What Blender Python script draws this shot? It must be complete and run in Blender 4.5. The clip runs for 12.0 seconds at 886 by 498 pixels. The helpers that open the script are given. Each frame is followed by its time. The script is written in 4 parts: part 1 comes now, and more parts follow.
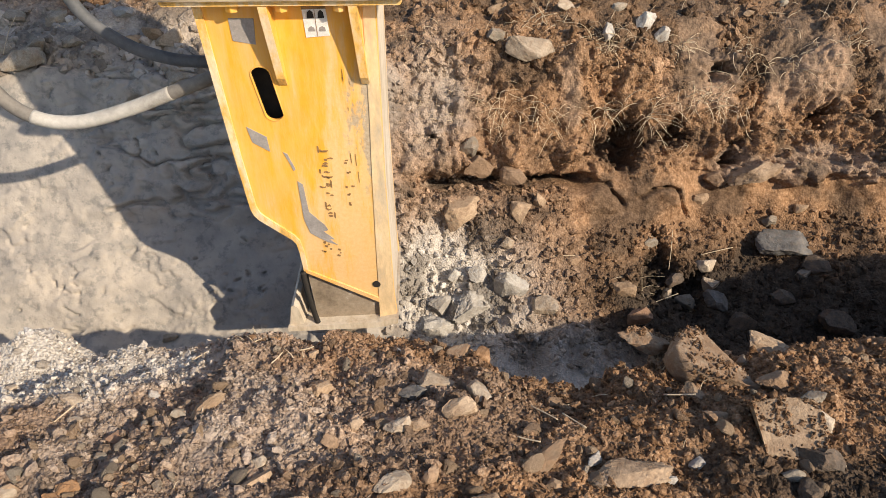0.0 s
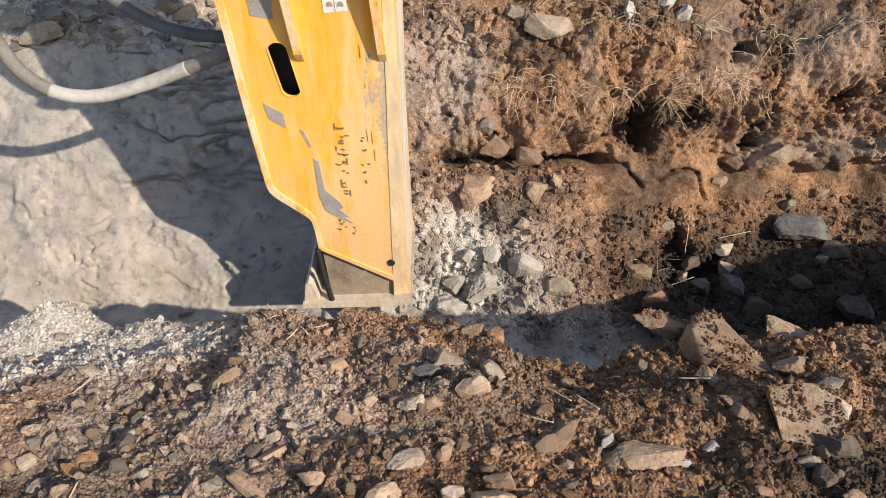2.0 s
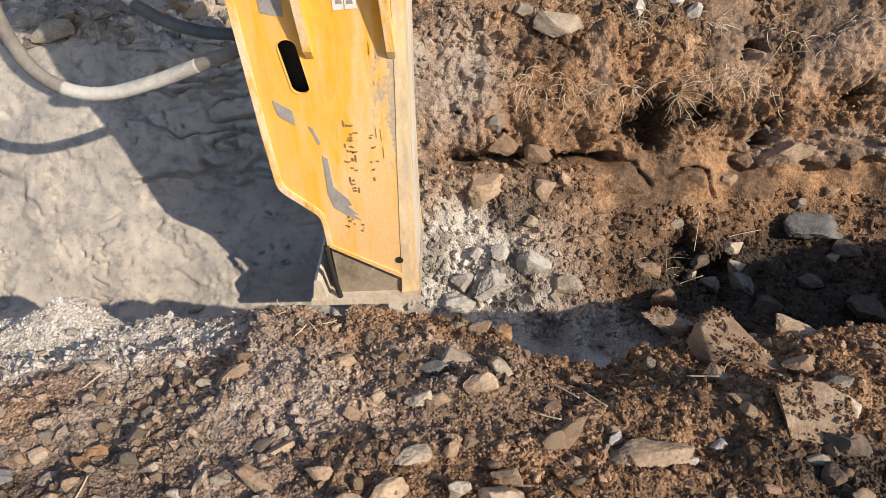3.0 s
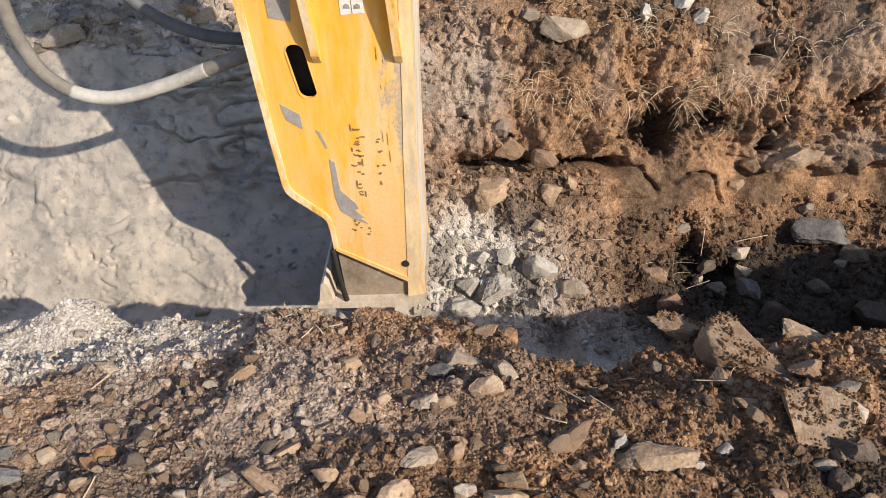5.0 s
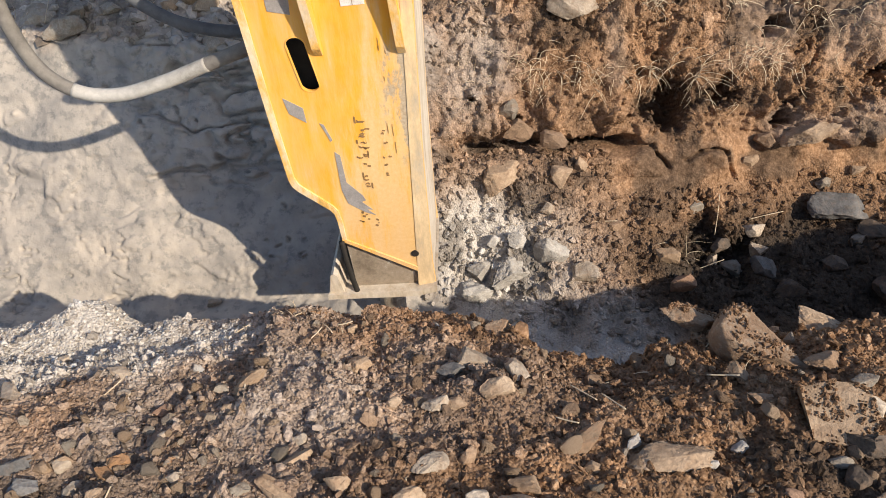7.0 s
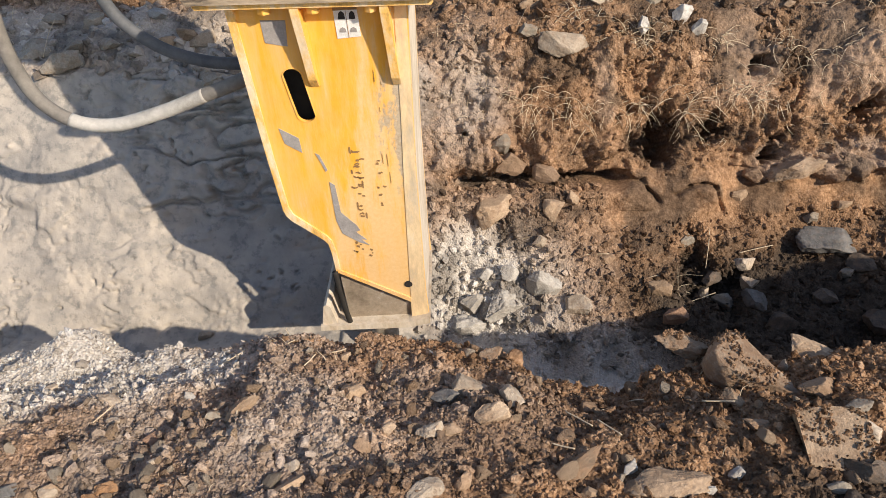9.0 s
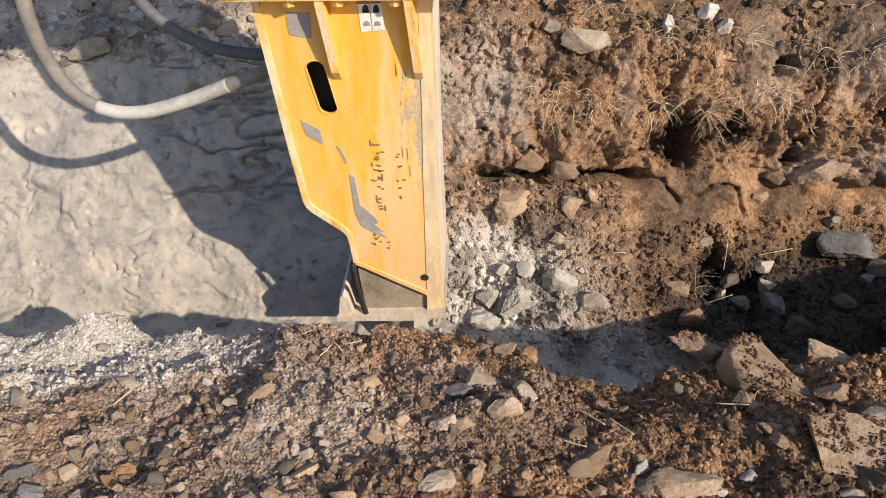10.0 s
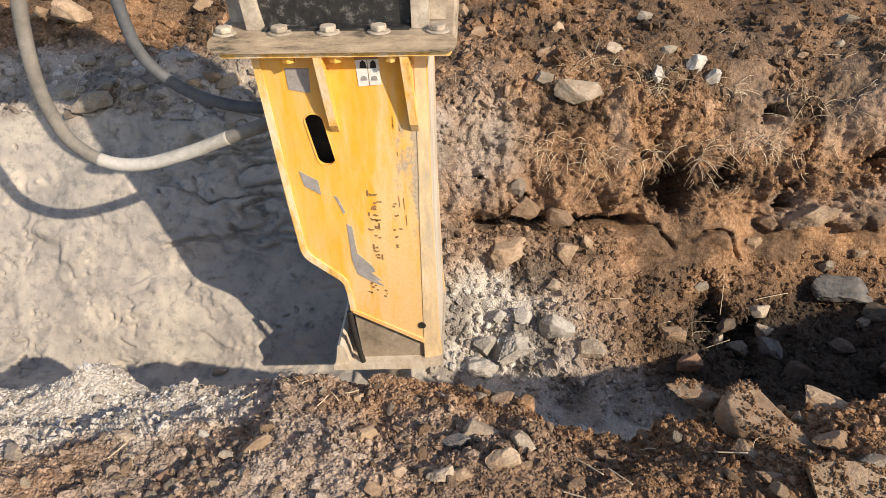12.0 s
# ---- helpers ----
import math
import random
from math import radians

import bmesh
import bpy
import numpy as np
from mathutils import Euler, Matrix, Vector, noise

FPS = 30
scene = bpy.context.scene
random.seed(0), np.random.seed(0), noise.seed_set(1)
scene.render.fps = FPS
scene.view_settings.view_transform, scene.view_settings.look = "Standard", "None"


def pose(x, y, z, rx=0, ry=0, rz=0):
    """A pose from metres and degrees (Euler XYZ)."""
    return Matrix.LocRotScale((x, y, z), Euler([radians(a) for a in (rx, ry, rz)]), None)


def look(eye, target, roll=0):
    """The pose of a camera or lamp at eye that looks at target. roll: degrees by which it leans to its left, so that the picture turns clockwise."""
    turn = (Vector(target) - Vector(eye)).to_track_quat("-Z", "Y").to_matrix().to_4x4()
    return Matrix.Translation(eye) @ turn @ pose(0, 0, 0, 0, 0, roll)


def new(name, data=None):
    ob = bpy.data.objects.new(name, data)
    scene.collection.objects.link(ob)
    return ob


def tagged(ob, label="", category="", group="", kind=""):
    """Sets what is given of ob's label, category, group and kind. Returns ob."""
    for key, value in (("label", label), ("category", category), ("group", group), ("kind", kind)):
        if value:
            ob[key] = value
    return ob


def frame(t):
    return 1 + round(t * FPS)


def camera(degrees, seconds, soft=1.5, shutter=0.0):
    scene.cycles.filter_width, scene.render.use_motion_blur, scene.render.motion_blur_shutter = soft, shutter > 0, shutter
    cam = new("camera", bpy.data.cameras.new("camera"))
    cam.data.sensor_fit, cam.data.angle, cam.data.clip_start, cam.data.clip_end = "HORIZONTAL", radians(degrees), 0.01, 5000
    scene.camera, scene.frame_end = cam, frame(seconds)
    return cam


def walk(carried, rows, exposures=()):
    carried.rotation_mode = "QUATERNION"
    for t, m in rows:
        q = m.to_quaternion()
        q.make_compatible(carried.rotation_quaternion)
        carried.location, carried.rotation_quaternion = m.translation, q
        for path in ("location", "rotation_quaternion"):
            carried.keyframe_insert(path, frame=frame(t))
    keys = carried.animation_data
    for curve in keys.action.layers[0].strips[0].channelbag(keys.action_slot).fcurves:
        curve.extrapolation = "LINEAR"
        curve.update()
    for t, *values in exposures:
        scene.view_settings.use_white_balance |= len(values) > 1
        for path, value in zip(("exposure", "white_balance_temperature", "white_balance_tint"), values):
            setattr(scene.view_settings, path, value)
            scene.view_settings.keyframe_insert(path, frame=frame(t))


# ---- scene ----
cam = camera(66.0, 12.0, soft=0.9)
PATH = [
    (0, (0.109, -0.05, 2.448), (0.161, 1.545, 1.242), 0.1),
    (0.5, (0.108, -0.045, 2.444), (0.149, 1.532, 1.215), 0.1),
    (1, (0.109, -0.043, 2.444), (0.144, 1.519, 1.195), 0.1),
    (1.5, (0.103, -0.042, 2.443), (0.123, 1.511, 1.184), 0.0),
    (2, (0.102, -0.045, 2.442), (0.115, 1.514, 1.19), 0.1),
    (2.5, (0.099, -0.047, 2.438), (0.084, 1.502, 1.173), -0.1),
    (3, (0.103, -0.05, 2.44), (0.091, 1.506, 1.185), -0.3),
    (5, (0.103, -0.058, 2.44), (0.073, 1.508, 1.196), -0.5),
    (5.5, (0.106, -0.05, 2.444), (0.073, 1.513, 1.196), -0.9),
    (6, (0.108, -0.017, 2.46), (0.04, 1.442, 1.094), -0.8),
    (6.5, (0.118, 0.016, 2.483), (0.029, 1.473, 1.116), -1.9),
    (7, (0.118, 0.012, 2.484), (0.049, 1.52, 1.173), -2.9),
    (7.2, (0.117, 0.013, 2.482), (0.043, 1.518, 1.166), -2.9),
    (9, (0.107, -0.02, 2.458), (0.067, 1.564, 1.238), -2.0),
    (9.5, (0.1, -0.025, 2.458), (0.039, 1.554, 1.232), -1.8),
    (10, (0.103, -0.026, 2.469), (0.016, 1.545, 1.234), -1.5),
    (10.5, (0.104, -0.042, 2.472), (0.031, 1.566, 1.284), -1.1),
    (11, (0.106, -0.045, 2.473), (0.027, 1.565, 1.29), -1.1),
    (11.5, (0.105, -0.039, 2.48), (0.029, 1.585, 1.314), -1.2),
    (12, (0.108, -0.034, 2.492), (0.027, 1.614, 1.362), -1.7),
]
EXPOSURES = [(0, 0.28, 6900, 10), (0.5, 0.26, 6500, 10), (10, 0.26, 6550, 10), (12, 0.28, 6750, 10)]
walk(cam, [(t, look(eye, target, roll)) for t, eye, target, roll in PATH], EXPOSURES)

# ---------- light ----------
SUN = Vector((0.68, -0.60, 0.55)).normalized()
world = bpy.data.worlds.new("sky")
scene.world = world
world.use_nodes = True
wn = world.node_tree.nodes
sky = wn.new("ShaderNodeTexSky")
sky.sky_type, sky.sun_disc = "NISHITA", False
sky.sun_elevation, sky.sun_rotation = math.asin(SUN.z), math.atan2(SUN.x, SUN.y)
sky.air_density, sky.dust_density, sky.ozone_density = 1.0, 1.0, 1.6
wn["Background"].inputs["Strength"].default_value = 0.15
world.node_tree.links.new(sky.outputs[0], wn["Background"].inputs[0])
sun = new("sun", bpy.data.lights.new("sun", "SUN"))
sun.data.energy, sun.data.angle, sun.data.color = 4.8, radians(0.6), (1.0, 0.87, 0.70)
sun.matrix_world = look(SUN * 20, (0, 0, 0))


# ---------- materials ----------
def shader(name):
    m = bpy.data.materials.new(name)
    m.use_nodes = True
    nt = m.node_tree
    b = nt.nodes["Principled BSDF"]

    def node(kind, **sets):
        n = nt.nodes.new(kind)
        for k, v in sets.items():
            n.inputs[k].default_value = v
        return n

    def wire(a, b2):
        nt.links.new(a, b2)

    return m, b, node, wire


def ramp(node, wire, source, stops):
    r = node("ShaderNodeValToRGB")
    while len(r.color_ramp.elements) < len(stops):
        r.color_ramp.elements.new(0.5)
    for e, (p, c) in zip(r.color_ramp.elements, stops):
        e.position, e.color = p, (*c, 1)
    wire(source, r.inputs[0])
    return r.outputs[0]


def blend(node, wire, fac, a, b, how="MIX"):
    n = node("ShaderNodeMix")
    n.data_type, n.blend_type = "RGBA", how
    for value, slot in ((fac, n.inputs[0]), (a, n.inputs[6]), (b, n.inputs[7])):
        if isinstance(value, (int, float)):
            slot.default_value = value
        elif isinstance(value, tuple):
            slot.default_value = (*value, 1)
        else:
            wire(value, slot)
    return n.outputs[2]


def maths(node, wire, op, a, b=0.0, clamp=False):
    n = node("ShaderNodeMath")
    n.operation, n.use_clamp = op, clamp
    for value, slot in ((a, n.inputs[0]), (b, n.inputs[1])):
        if isinstance(value, (int, float)):
            slot.default_value = value
        else:
            wire(value, slot)
    return n.outputs[0]


def bumped(node, wire, bsdf, height, strength, distance):
    n = node("ShaderNodeBump", Strength=strength, Distance=distance)
    wire(height, n.inputs["Height"])
    wire(n.outputs[0], bsdf.inputs["Normal"])


def noise_tex(node, wire, vec, scale, detail=5.0, rough=0.6):
    n = node("ShaderNodeTexNoise", Scale=scale, Detail=detail, Roughness=rough)
    wire(vec, n.inputs["Vector"])
    return n.outputs["Fac"]


def soil_material(name, per_island=False):
    """Earth whose kind (dust, rust, dark soil with painted shade, pale) comes with the surface as the attribute 'zone'.
    """
    m, b, node, wire = shader(name)
    co = node("ShaderNodeTexCoord").outputs["Object"]
    big = noise_tex(node, wire, co, 3.0, 6.0)
    fine = noise_tex(node, wire, co, 55.0, 6.0, 0.7)
    vor = node("ShaderNodeTexVoronoi", Scale=95.0)
    wire(co, vor.inputs["Vector"])
    brown = ramp(node, wire, fine, [(0.28, (0.095, 0.056, 0.033)), (0.5, (0.258, 0.165, 0.102)), (0.74, (0.48, 0.352, 0.248))])
    tone = ramp(node, wire, big, [(0.3, (0.72, 0.70, 0.70)), (0.7, (1.15, 1.08, 1.0))])
    col = blend(node, wire, 1.0, brown, tone, "MULTIPLY")
    grain = ramp(node, wire, vor.outputs["Color"], [(0.0, (0.66, 0.64, 0.62)), (1.0, (1.3, 1.28, 1.25))])
    col = blend(node, wire, 0.75, col, grain, "MULTIPLY")
    long = node("ShaderNodeMapping", Scale=(7.0, 7.0, 1.6))
    wire(co, long.inputs[0])
    run = ramp(node, wire, noise_tex(node, wire, long.outputs[0], 1.0, 5.0, 0.65), [(0.32, (0.66, 0.64, 0.63)), (0.5, (1.0, 1.0, 1.0)), (0.68, (1.30, 1.26, 1.20))])
    col = blend(node, wire, 0.8, col, run, "MULTIPLY")
    zone = node("ShaderNodeAttribute")
    zone.attribute_name = "zone"
    parts = node("ShaderNodeSeparateColor")
    wire(zone.outputs["Color"], parts.inputs[0])
    calm = zone.outputs["Alpha"]
    rust = ramp(node, wire, fine, [(0.3, (0.220, 0.118, 0.062)), (0.7, (0.48, 0.290, 0.165))])
    col = blend(node, wire, parts.outputs["Green"], col, rust)
    dust = ramp(node, wire, fine, [(0.25, (0.44, 0.412, 0.375)), (0.5, (0.58, 0.545, 0.500)), (0.75, (0.68, 0.645, 0.600))])
    soft = ramp(node, wire, noise_tex(node, wire, co, 6.0, 5.0, 0.6), [(0.3, (0.300, 0.284, 0.262)), (0.5, (0.390, 0.360, 0.324)), (0.7, (0.455, 0.412, 0.362))])
    blot = ramp(node, wire, noise_tex(node, wire, co, 17.0, 6.0, 0.68), [(0.38, (0.66, 0.69, 0.72)), (0.48, (1.0, 1.0, 1.0)), (0.8, (1.06, 1.05, 1.04))])
    soft = blend(node, wire, 0.85, soft, blot, "MULTIPLY")
    dust = blend(node, wire, calm, dust, soft)
    dust = blend(node, wire, 0.4, dust, tone, "MULTIPLY")
    col = blend(node, wire, parts.outputs["Red"], col, dust)
    # colour of dark soil, and of shade painted on trench and near bank
    dark_soil_shade = ramp(node, wire, fine, [(0.3, (0.030, 0.024, 0.019)), (0.7, (0.085, 0.067, 0.052))])
    col = blend(node, wire, parts.outputs["Blue"], col, dark_soil_shade)
    if per_island:
        geo = node("ShaderNodeNewGeometry")
        vary = ramp(node, wire, geo.outputs["Random Per Island"], [(0.0, (0.48, 0.46, 0.44)), (0.5, (0.92, 0.90, 0.88)), (0.8, (1.15, 1.16, 1.18)), (1.0, (1.28, 1.33, 1.38))])
        col = blend(node, wire, 1.0, col, vary, "MULTIPLY")
    wire(col, b.inputs["Base Color"])
    b.inputs["Roughness"].default_value = 0.95
    b.inputs["Specular IOR Level"].default_value = 0.15
    h = maths(node, wire, "ADD", fine, maths(node, wire, "MULTIPLY", vor.outputs["Distance"], -0.8))
    rough_part = maths(node, wire, "SUBTRACT", 1.0, maths(node, wire, "MULTIPLY", calm, 0.86))
    bumped(node, wire, b, maths(node, wire, "MULTIPLY", h, rough_part), 1.0, 0.009)
    return m


def stone_material(name, dark, light, dust=0.25, cover=(0.48, 0.62)):
    m, b, node, wire = shader(name)
    co = node("ShaderNodeTexCoord").outputs["Object"]
    info = node("ShaderNodeObjectInfo")
    shift = node("ShaderNodeVectorMath")
    shift.operation = "ADD"
    wire(co, shift.inputs[0])
    seed = node("ShaderNodeCombineXYZ")
    wire(maths(node, wire, "MULTIPLY", info.outputs["Random"], 40.0), seed.inputs[0])
    wire(seed.outputs[0], shift.inputs[1])
    p = shift.outputs[0]
    broad = noise_tex(node, wire, p, 14.0, 6.0, 0.65)
    fine = noise_tex(node, wire, p, 120.0, 4.0, 0.7)
    mid = tuple((a + c) / 2 for a, c in zip(dark, light))
    col = ramp(node, wire, broad, [(0.3, dark), (0.5, mid), (0.7, light)])
    speck = ramp(node, wire, fine, [(0.3, (0.7, 0.7, 0.7)), (0.7, (1.2, 1.2, 1.2))])
    col = blend(node, wire, 0.8, col, speck, "MULTIPLY")
    vary = ramp(node, wire, info.outputs["Random"], [(0.0, (0.78, 0.76, 0.74)), (1.0, (1.18, 1.18, 1.18))])
    col = blend(node, wire, 1.0, col, vary, "MULTIPLY")
    smear = ramp(node, wire, noise_tex(node, wire, p, 42.0, 7.0, 0.7), [(cover[0], (0, 0, 0)), (cover[1], (1, 1, 1))])
    col = blend(node, wire, maths(node, wire, "MULTIPLY", smear, dust), col, (0.255, 0.165, 0.105))
    wire(col, b.inputs["Base Color"])
    b.inputs["Roughness"].default_value = 0.9
    b.inputs["Specular IOR Level"].default_value = 0.2
    bumped(node, wire, b, maths(node, wire, "ADD", broad, maths(node, wire, "MULTIPLY", fine, 0.5)), 0.85, 0.010)
    return m


def paint_material(name, base, worn_side):
    """Machine paint with dust film, scratches and bare, dusty patches that grow towards one edge."""
    m, b, node, wire = shader(name)
    co = node("ShaderNodeTexCoord").outputs["Object"]
    xyz = node("ShaderNodeSeparateXYZ")
    wire(co, xyz.inputs[0])
    n1 = noise_tex(node, wire, co, 9.0, 8.0, 0.7)
    n2 = noise_tex(node, wire, co, 70.0, 5.0, 0.7)
    stretch = node("ShaderNodeMapping", Scale=(26.0, 26.0, 4.0))
    wire(co, stretch.inputs[0])
    streak = noise_tex(node, wire, stretch.outputs[0], 1.0, 6.0, 0.7)
    dark = tuple(c * 0.86 for c in base)
    col = ramp(node, wire, n1, [(0.3, dark), (0.65, base)])
    film = maths(node, wire, "MULTIPLY", maths(node, wire, "SUBTRACT", streak, 0.38, True), 1.7, True)
    col = blend(node, wire, film, col, (0.74, 0.50, 0.27))
    edge = maths(node, wire, "MULTIPLY_ADD", xyz.outputs["X"], worn_side)
    low = maths(node, wire, "MULTIPLY_ADD", xyz.outputs["Z"], -0.28)
    edge_node, low_node = edge.node, low.node
    edge_node.inputs[2].default_value = 0.67
    low_node.inputs[2].default_value = 0.33
    push = maths(node, wire, "ADD", edge, low)
    worn = maths(node, wire, "SUBTRACT", maths(node, wire, "ADD", streak, push), 0.86)
    worn = maths(node, wire, "MULTIPLY", worn, 5.0, True)
    bare = ramp(node, wire, n2, [(0.3, (0.68, 0.44, 0.20)), (0.7, (0.76, 0.55, 0.31))])
    col = blend(node, wire, maths(node, wire, "MULTIPLY", worn, 0.70), col, bare)
    chips = maths(node, wire, "MULTIPLY", maths(node, wire, "SUBTRACT", n2, 0.80), 12.0, True)
    col = blend(node, wire, maths(node, wire, "MULTIPLY", chips, worn), col, (0.10, 0.08, 0.07))
    # grey flaked stretch beside the free edge
    side = maths(node, wire, "MULTIPLY", maths(node, wire, "ADD", xyz.outputs["X"], 0.205), 14.0, True)
    upper = maths(node, wire, "MULTIPLY", maths(node, wire, "SUBTRACT", xyz.outputs["Z"], 1.02), 6.0, True)
    lower = maths(node, wire, "MULTIPLY", maths(node, wire, "SUBTRACT", 1.62, xyz.outputs["Z"]), 10.0, True)
    rub = node("ShaderNodeMapping", Scale=(20.0, 20.0, 7.0))
    wire(co, rub.inputs[0])
    torn = noise_tex(node, wire, rub.outputs[0], 1.0, 8.0, 0.72)
    zone = maths(node, wire, "MULTIPLY", side, maths(node, wire, "MULTIPLY", upper, lower))
    flake = maths(node, wire, "ADD", torn, maths(node, wire, "MULTIPLY", zone, 0.16))
    flake = maths(node, wire, "MULTIPLY", maths(node, wire, "SUBTRACT", flake, 0.62), 14.0, True)
    grey = ramp(node, wire, n2, [(0.3, (0.27, 0.22, 0.16)), (0.7, (0.50, 0.43, 0.34))])
    col = blend(node, wire, maths(node, wire, "MULTIPLY", flake, maths(node, wire, "MULTIPLY", zone, 0.85)), col, grey)
    wire(col, b.inputs["Base Color"])
    wire(maths(node, wire, "MULTIPLY_ADD", worn, 0.3), b.inputs["Roughness"])
    b.inputs["Roughness"].links[0].from_node.inputs[2].default_value = 0.5
    b.inputs["Specular IOR Level"].default_value = 0.3
    bumped(node, wire, b, maths(node, wire, "ADD", n2, maths(node, wire, "MULTIPLY", worn, -0.6)), 0.15, 0.004)
    return m


def worn_material(name, stops, rough=0.7, metal=0.0, scale=30.0, bump=0.2, stretched=(1, 1, 1)):
    m, b, node, wire = shader(name)
    mp = node("ShaderNodeMapping", Scale=stretched)
    wire(node("ShaderNodeTexCoord").outputs["Object"], mp.inputs[0])
    n = noise_tex(node, wire, mp.outputs[0], scale, 7.0, 0.7)
    n2 = noise_tex(node, wire, mp.outputs[0], scale * 6, 4.0, 0.7)
    col = ramp(node, wire, n, stops)
    grain = ramp(node, wire, n2, [(0.3, (0.8, 0.8, 0.8)), (0.7, (1.15, 1.15, 1.15))])
    col = blend(node, wire, 0.7, col, grain, "MULTIPLY")
    wire(col, b.inputs["Base Color"])
    b.inputs["Roughness"].default_value, b.inputs["Metallic"].default_value = rough, metal
    bumped(node, wire, b, n2, bump, 0.004)
    return m


M_SOIL = soil_material("soil")
M_GRIT = soil_material("loose_soil", per_island=True)
M_STONE = {
    "pale": stone_material("pale_stone", (0.32, 0.262, 0.202), (0.53, 0.45, 0.362), 0.42),
    "white": stone_material("white_stone", (0.32, 0.298, 0.272), (0.50, 0.475, 0.44), 0.25),
    "grey": stone_material("grey_stone", (0.215, 0.188, 0.152), (0.39, 0.345, 0.288), 0.5),
    "slate": stone_material("slate_stone", (0.09, 0.09, 0.09), (0.24, 0.235, 0.23), 0.2),
    "tan": stone_material("tan_stone", (0.28, 0.195, 0.128), (0.49, 0.37, 0.262), 0.5),
    "brown": stone_material("brown_stone", (0.205, 0.135, 0.088), (0.38, 0.27, 0.185), 0.5),
    "orange": stone_material("orange_stone", (0.26, 0.145, 0.075), (0.42, 0.26, 0.15), 0.6),
    "caked": stone_material("earth_caked_stone", (0.185, 0.132, 0.09), (0.41, 0.32, 0.235), 0.9, (0.38, 0.54)),
    "dusty": stone_material("dust_covered_stone", (0.36, 0.34, 0.31), (0.53, 0.507, 0.472), 0.15),
    "red": stone_material("red_stone", (0.215, 0.128, 0.085), (0.34, 0.225, 0.16), 0.55),
    "dark": stone_material("dark_stone", (0.06, 0.05, 0.04), (0.15, 0.12, 0.10), 0.3),
}
M_STONE["earth"] = M_SOIL
M_YELLOW = paint_material("yellow_paint", (0.84, 0.42, 0.045), 0.95)
M_EDGE = worn_material("worn_edge_paint", [(0.32, (0.40, 0.24, 0.09)), (0.45, (0.76, 0.44, 0.11)), (0.55, (0.74, 0.54, 0.30)), (0.7, (0.74, 0.63, 0.49))], 0.7, 0, 14, 0.25, (1, 1, 0.4))
M_STRIP = worn_material("flaked_strip_paint", [(0.34, (0.50, 0.41, 0.30)), (0.48, (0.66, 0.49, 0.29)), (0.60, (0.74, 0.56, 0.33)), (0.72, (0.70, 0.61, 0.50))], 0.75, 0, 11, 0.25, (1, 1, 0.35))
M_SIDE = worn_material("dusty_side_steel", [(0.3, (0.40, 0.30, 0.19)), (0.5, (0.58, 0.50, 0.40)), (0.7, (0.66, 0.60, 0.52))], 0.8, 0, 12, 0.3, (1, 1, 0.3))
M_STEEL = worn_material("dusty_steel", [(0.3, (0.24, 0.20, 0.155)), (0.5, (0.42, 0.36, 0.29)), (0.7, (0.58, 0.51, 0.42))], 0.75, 0.05, 16, 0.35)
# brown steel, darkened for the shade the recessed head sits in
M_HEAD = worn_material("scuffed_brown_shaded_steel", [(0.32, (0.17, 0.135, 0.10)), (0.5, (0.30, 0.245, 0.185)), (0.62, (0.36, 0.30, 0.235)), (0.72, (0.62, 0.58, 0.52))], 0.55, 0.1, 13, 0.35)
M_FLANGE = worn_material("worn_flange_steel", [(0.34, (0.07, 0.058, 0.048)), (0.46, (0.30, 0.235, 0.165)), (0.7, (0.50, 0.40, 0.29))], 0.75, 0.0, 7, 0.5, (1, 1, 5))
M_DARK = worn_material("greasy_black_steel", [(0.35, (0.012, 0.012, 0.013)), (0.54, (0.03, 0.03, 0.03)), (0.72, (0.22, 0.21, 0.20))], 0.45, 0.1, 35, 0.3)
# black of grease line and print, also painted shade inside openings
M_BLACK = worn_material("black_and_hole_shade", [(0.3, (0.010, 0.009, 0.008)), (0.7, (0.025, 0.021, 0.018))], 0.8)
M_RUBBER = worn_material("dusty_rubber", [(0.3, (0.12, 0.11, 0.10)), (0.7, (0.25, 0.23, 0.205))], 0.75, 0, 9, 0.2)
M_RUBBER_BLUE = worn_material("blue_grey_rubber", [(0.3, (0.060, 0.066, 0.078)), (0.7, (0.120, 0.125, 0.135))], 0.7, 0, 12, 0.2)
# white of the hose's bend: dust, with sunlight put into the colour
M_LIT_BEND = worn_material("lit_dusty_bend", [(0.3, (0.25, 0.235, 0.215)), (0.5, (0.42, 0.40, 0.37)), (0.7, (0.52, 0.495, 0.46))], 0.85, 0, 7, 0.2)
M_PATCH = worn_material("bare_grey_patch", [(0.3, (0.24, 0.22, 0.21)), (0.7, (0.36, 0.33, 0.31))], 0.7, 0, 25, 0.15)
M_INK = worn_material("dark_decal_ink", [(0.3, (0.20, 0.11, 0.045)), (0.7, (0.34, 0.20, 0.08))], 0.7, 0, 60)
M_WHITE = worn_material("label_white", [(0.3, (0.62, 0.60, 0.57)), (0.7, (0.78, 0.77, 0.75))], 0.6, 0, 50)
M_STRAW = worn_material("dry_straw", [(0.3, (0.44, 0.34, 0.22)), (0.7, (0.66, 0.55, 0.40))], 0.8, 0, 20)


# ---------- shape of the ground: one sheet across near bank, trench and far bank ----------
XS = np.array([-60, -3.2, -1.9, -1.25, -0.65, -0.45, 0.0, 0.25, 0.34, 0.6, 0.7, 1.1, 1.6, 2.3, 3.4, 5.0, 60])
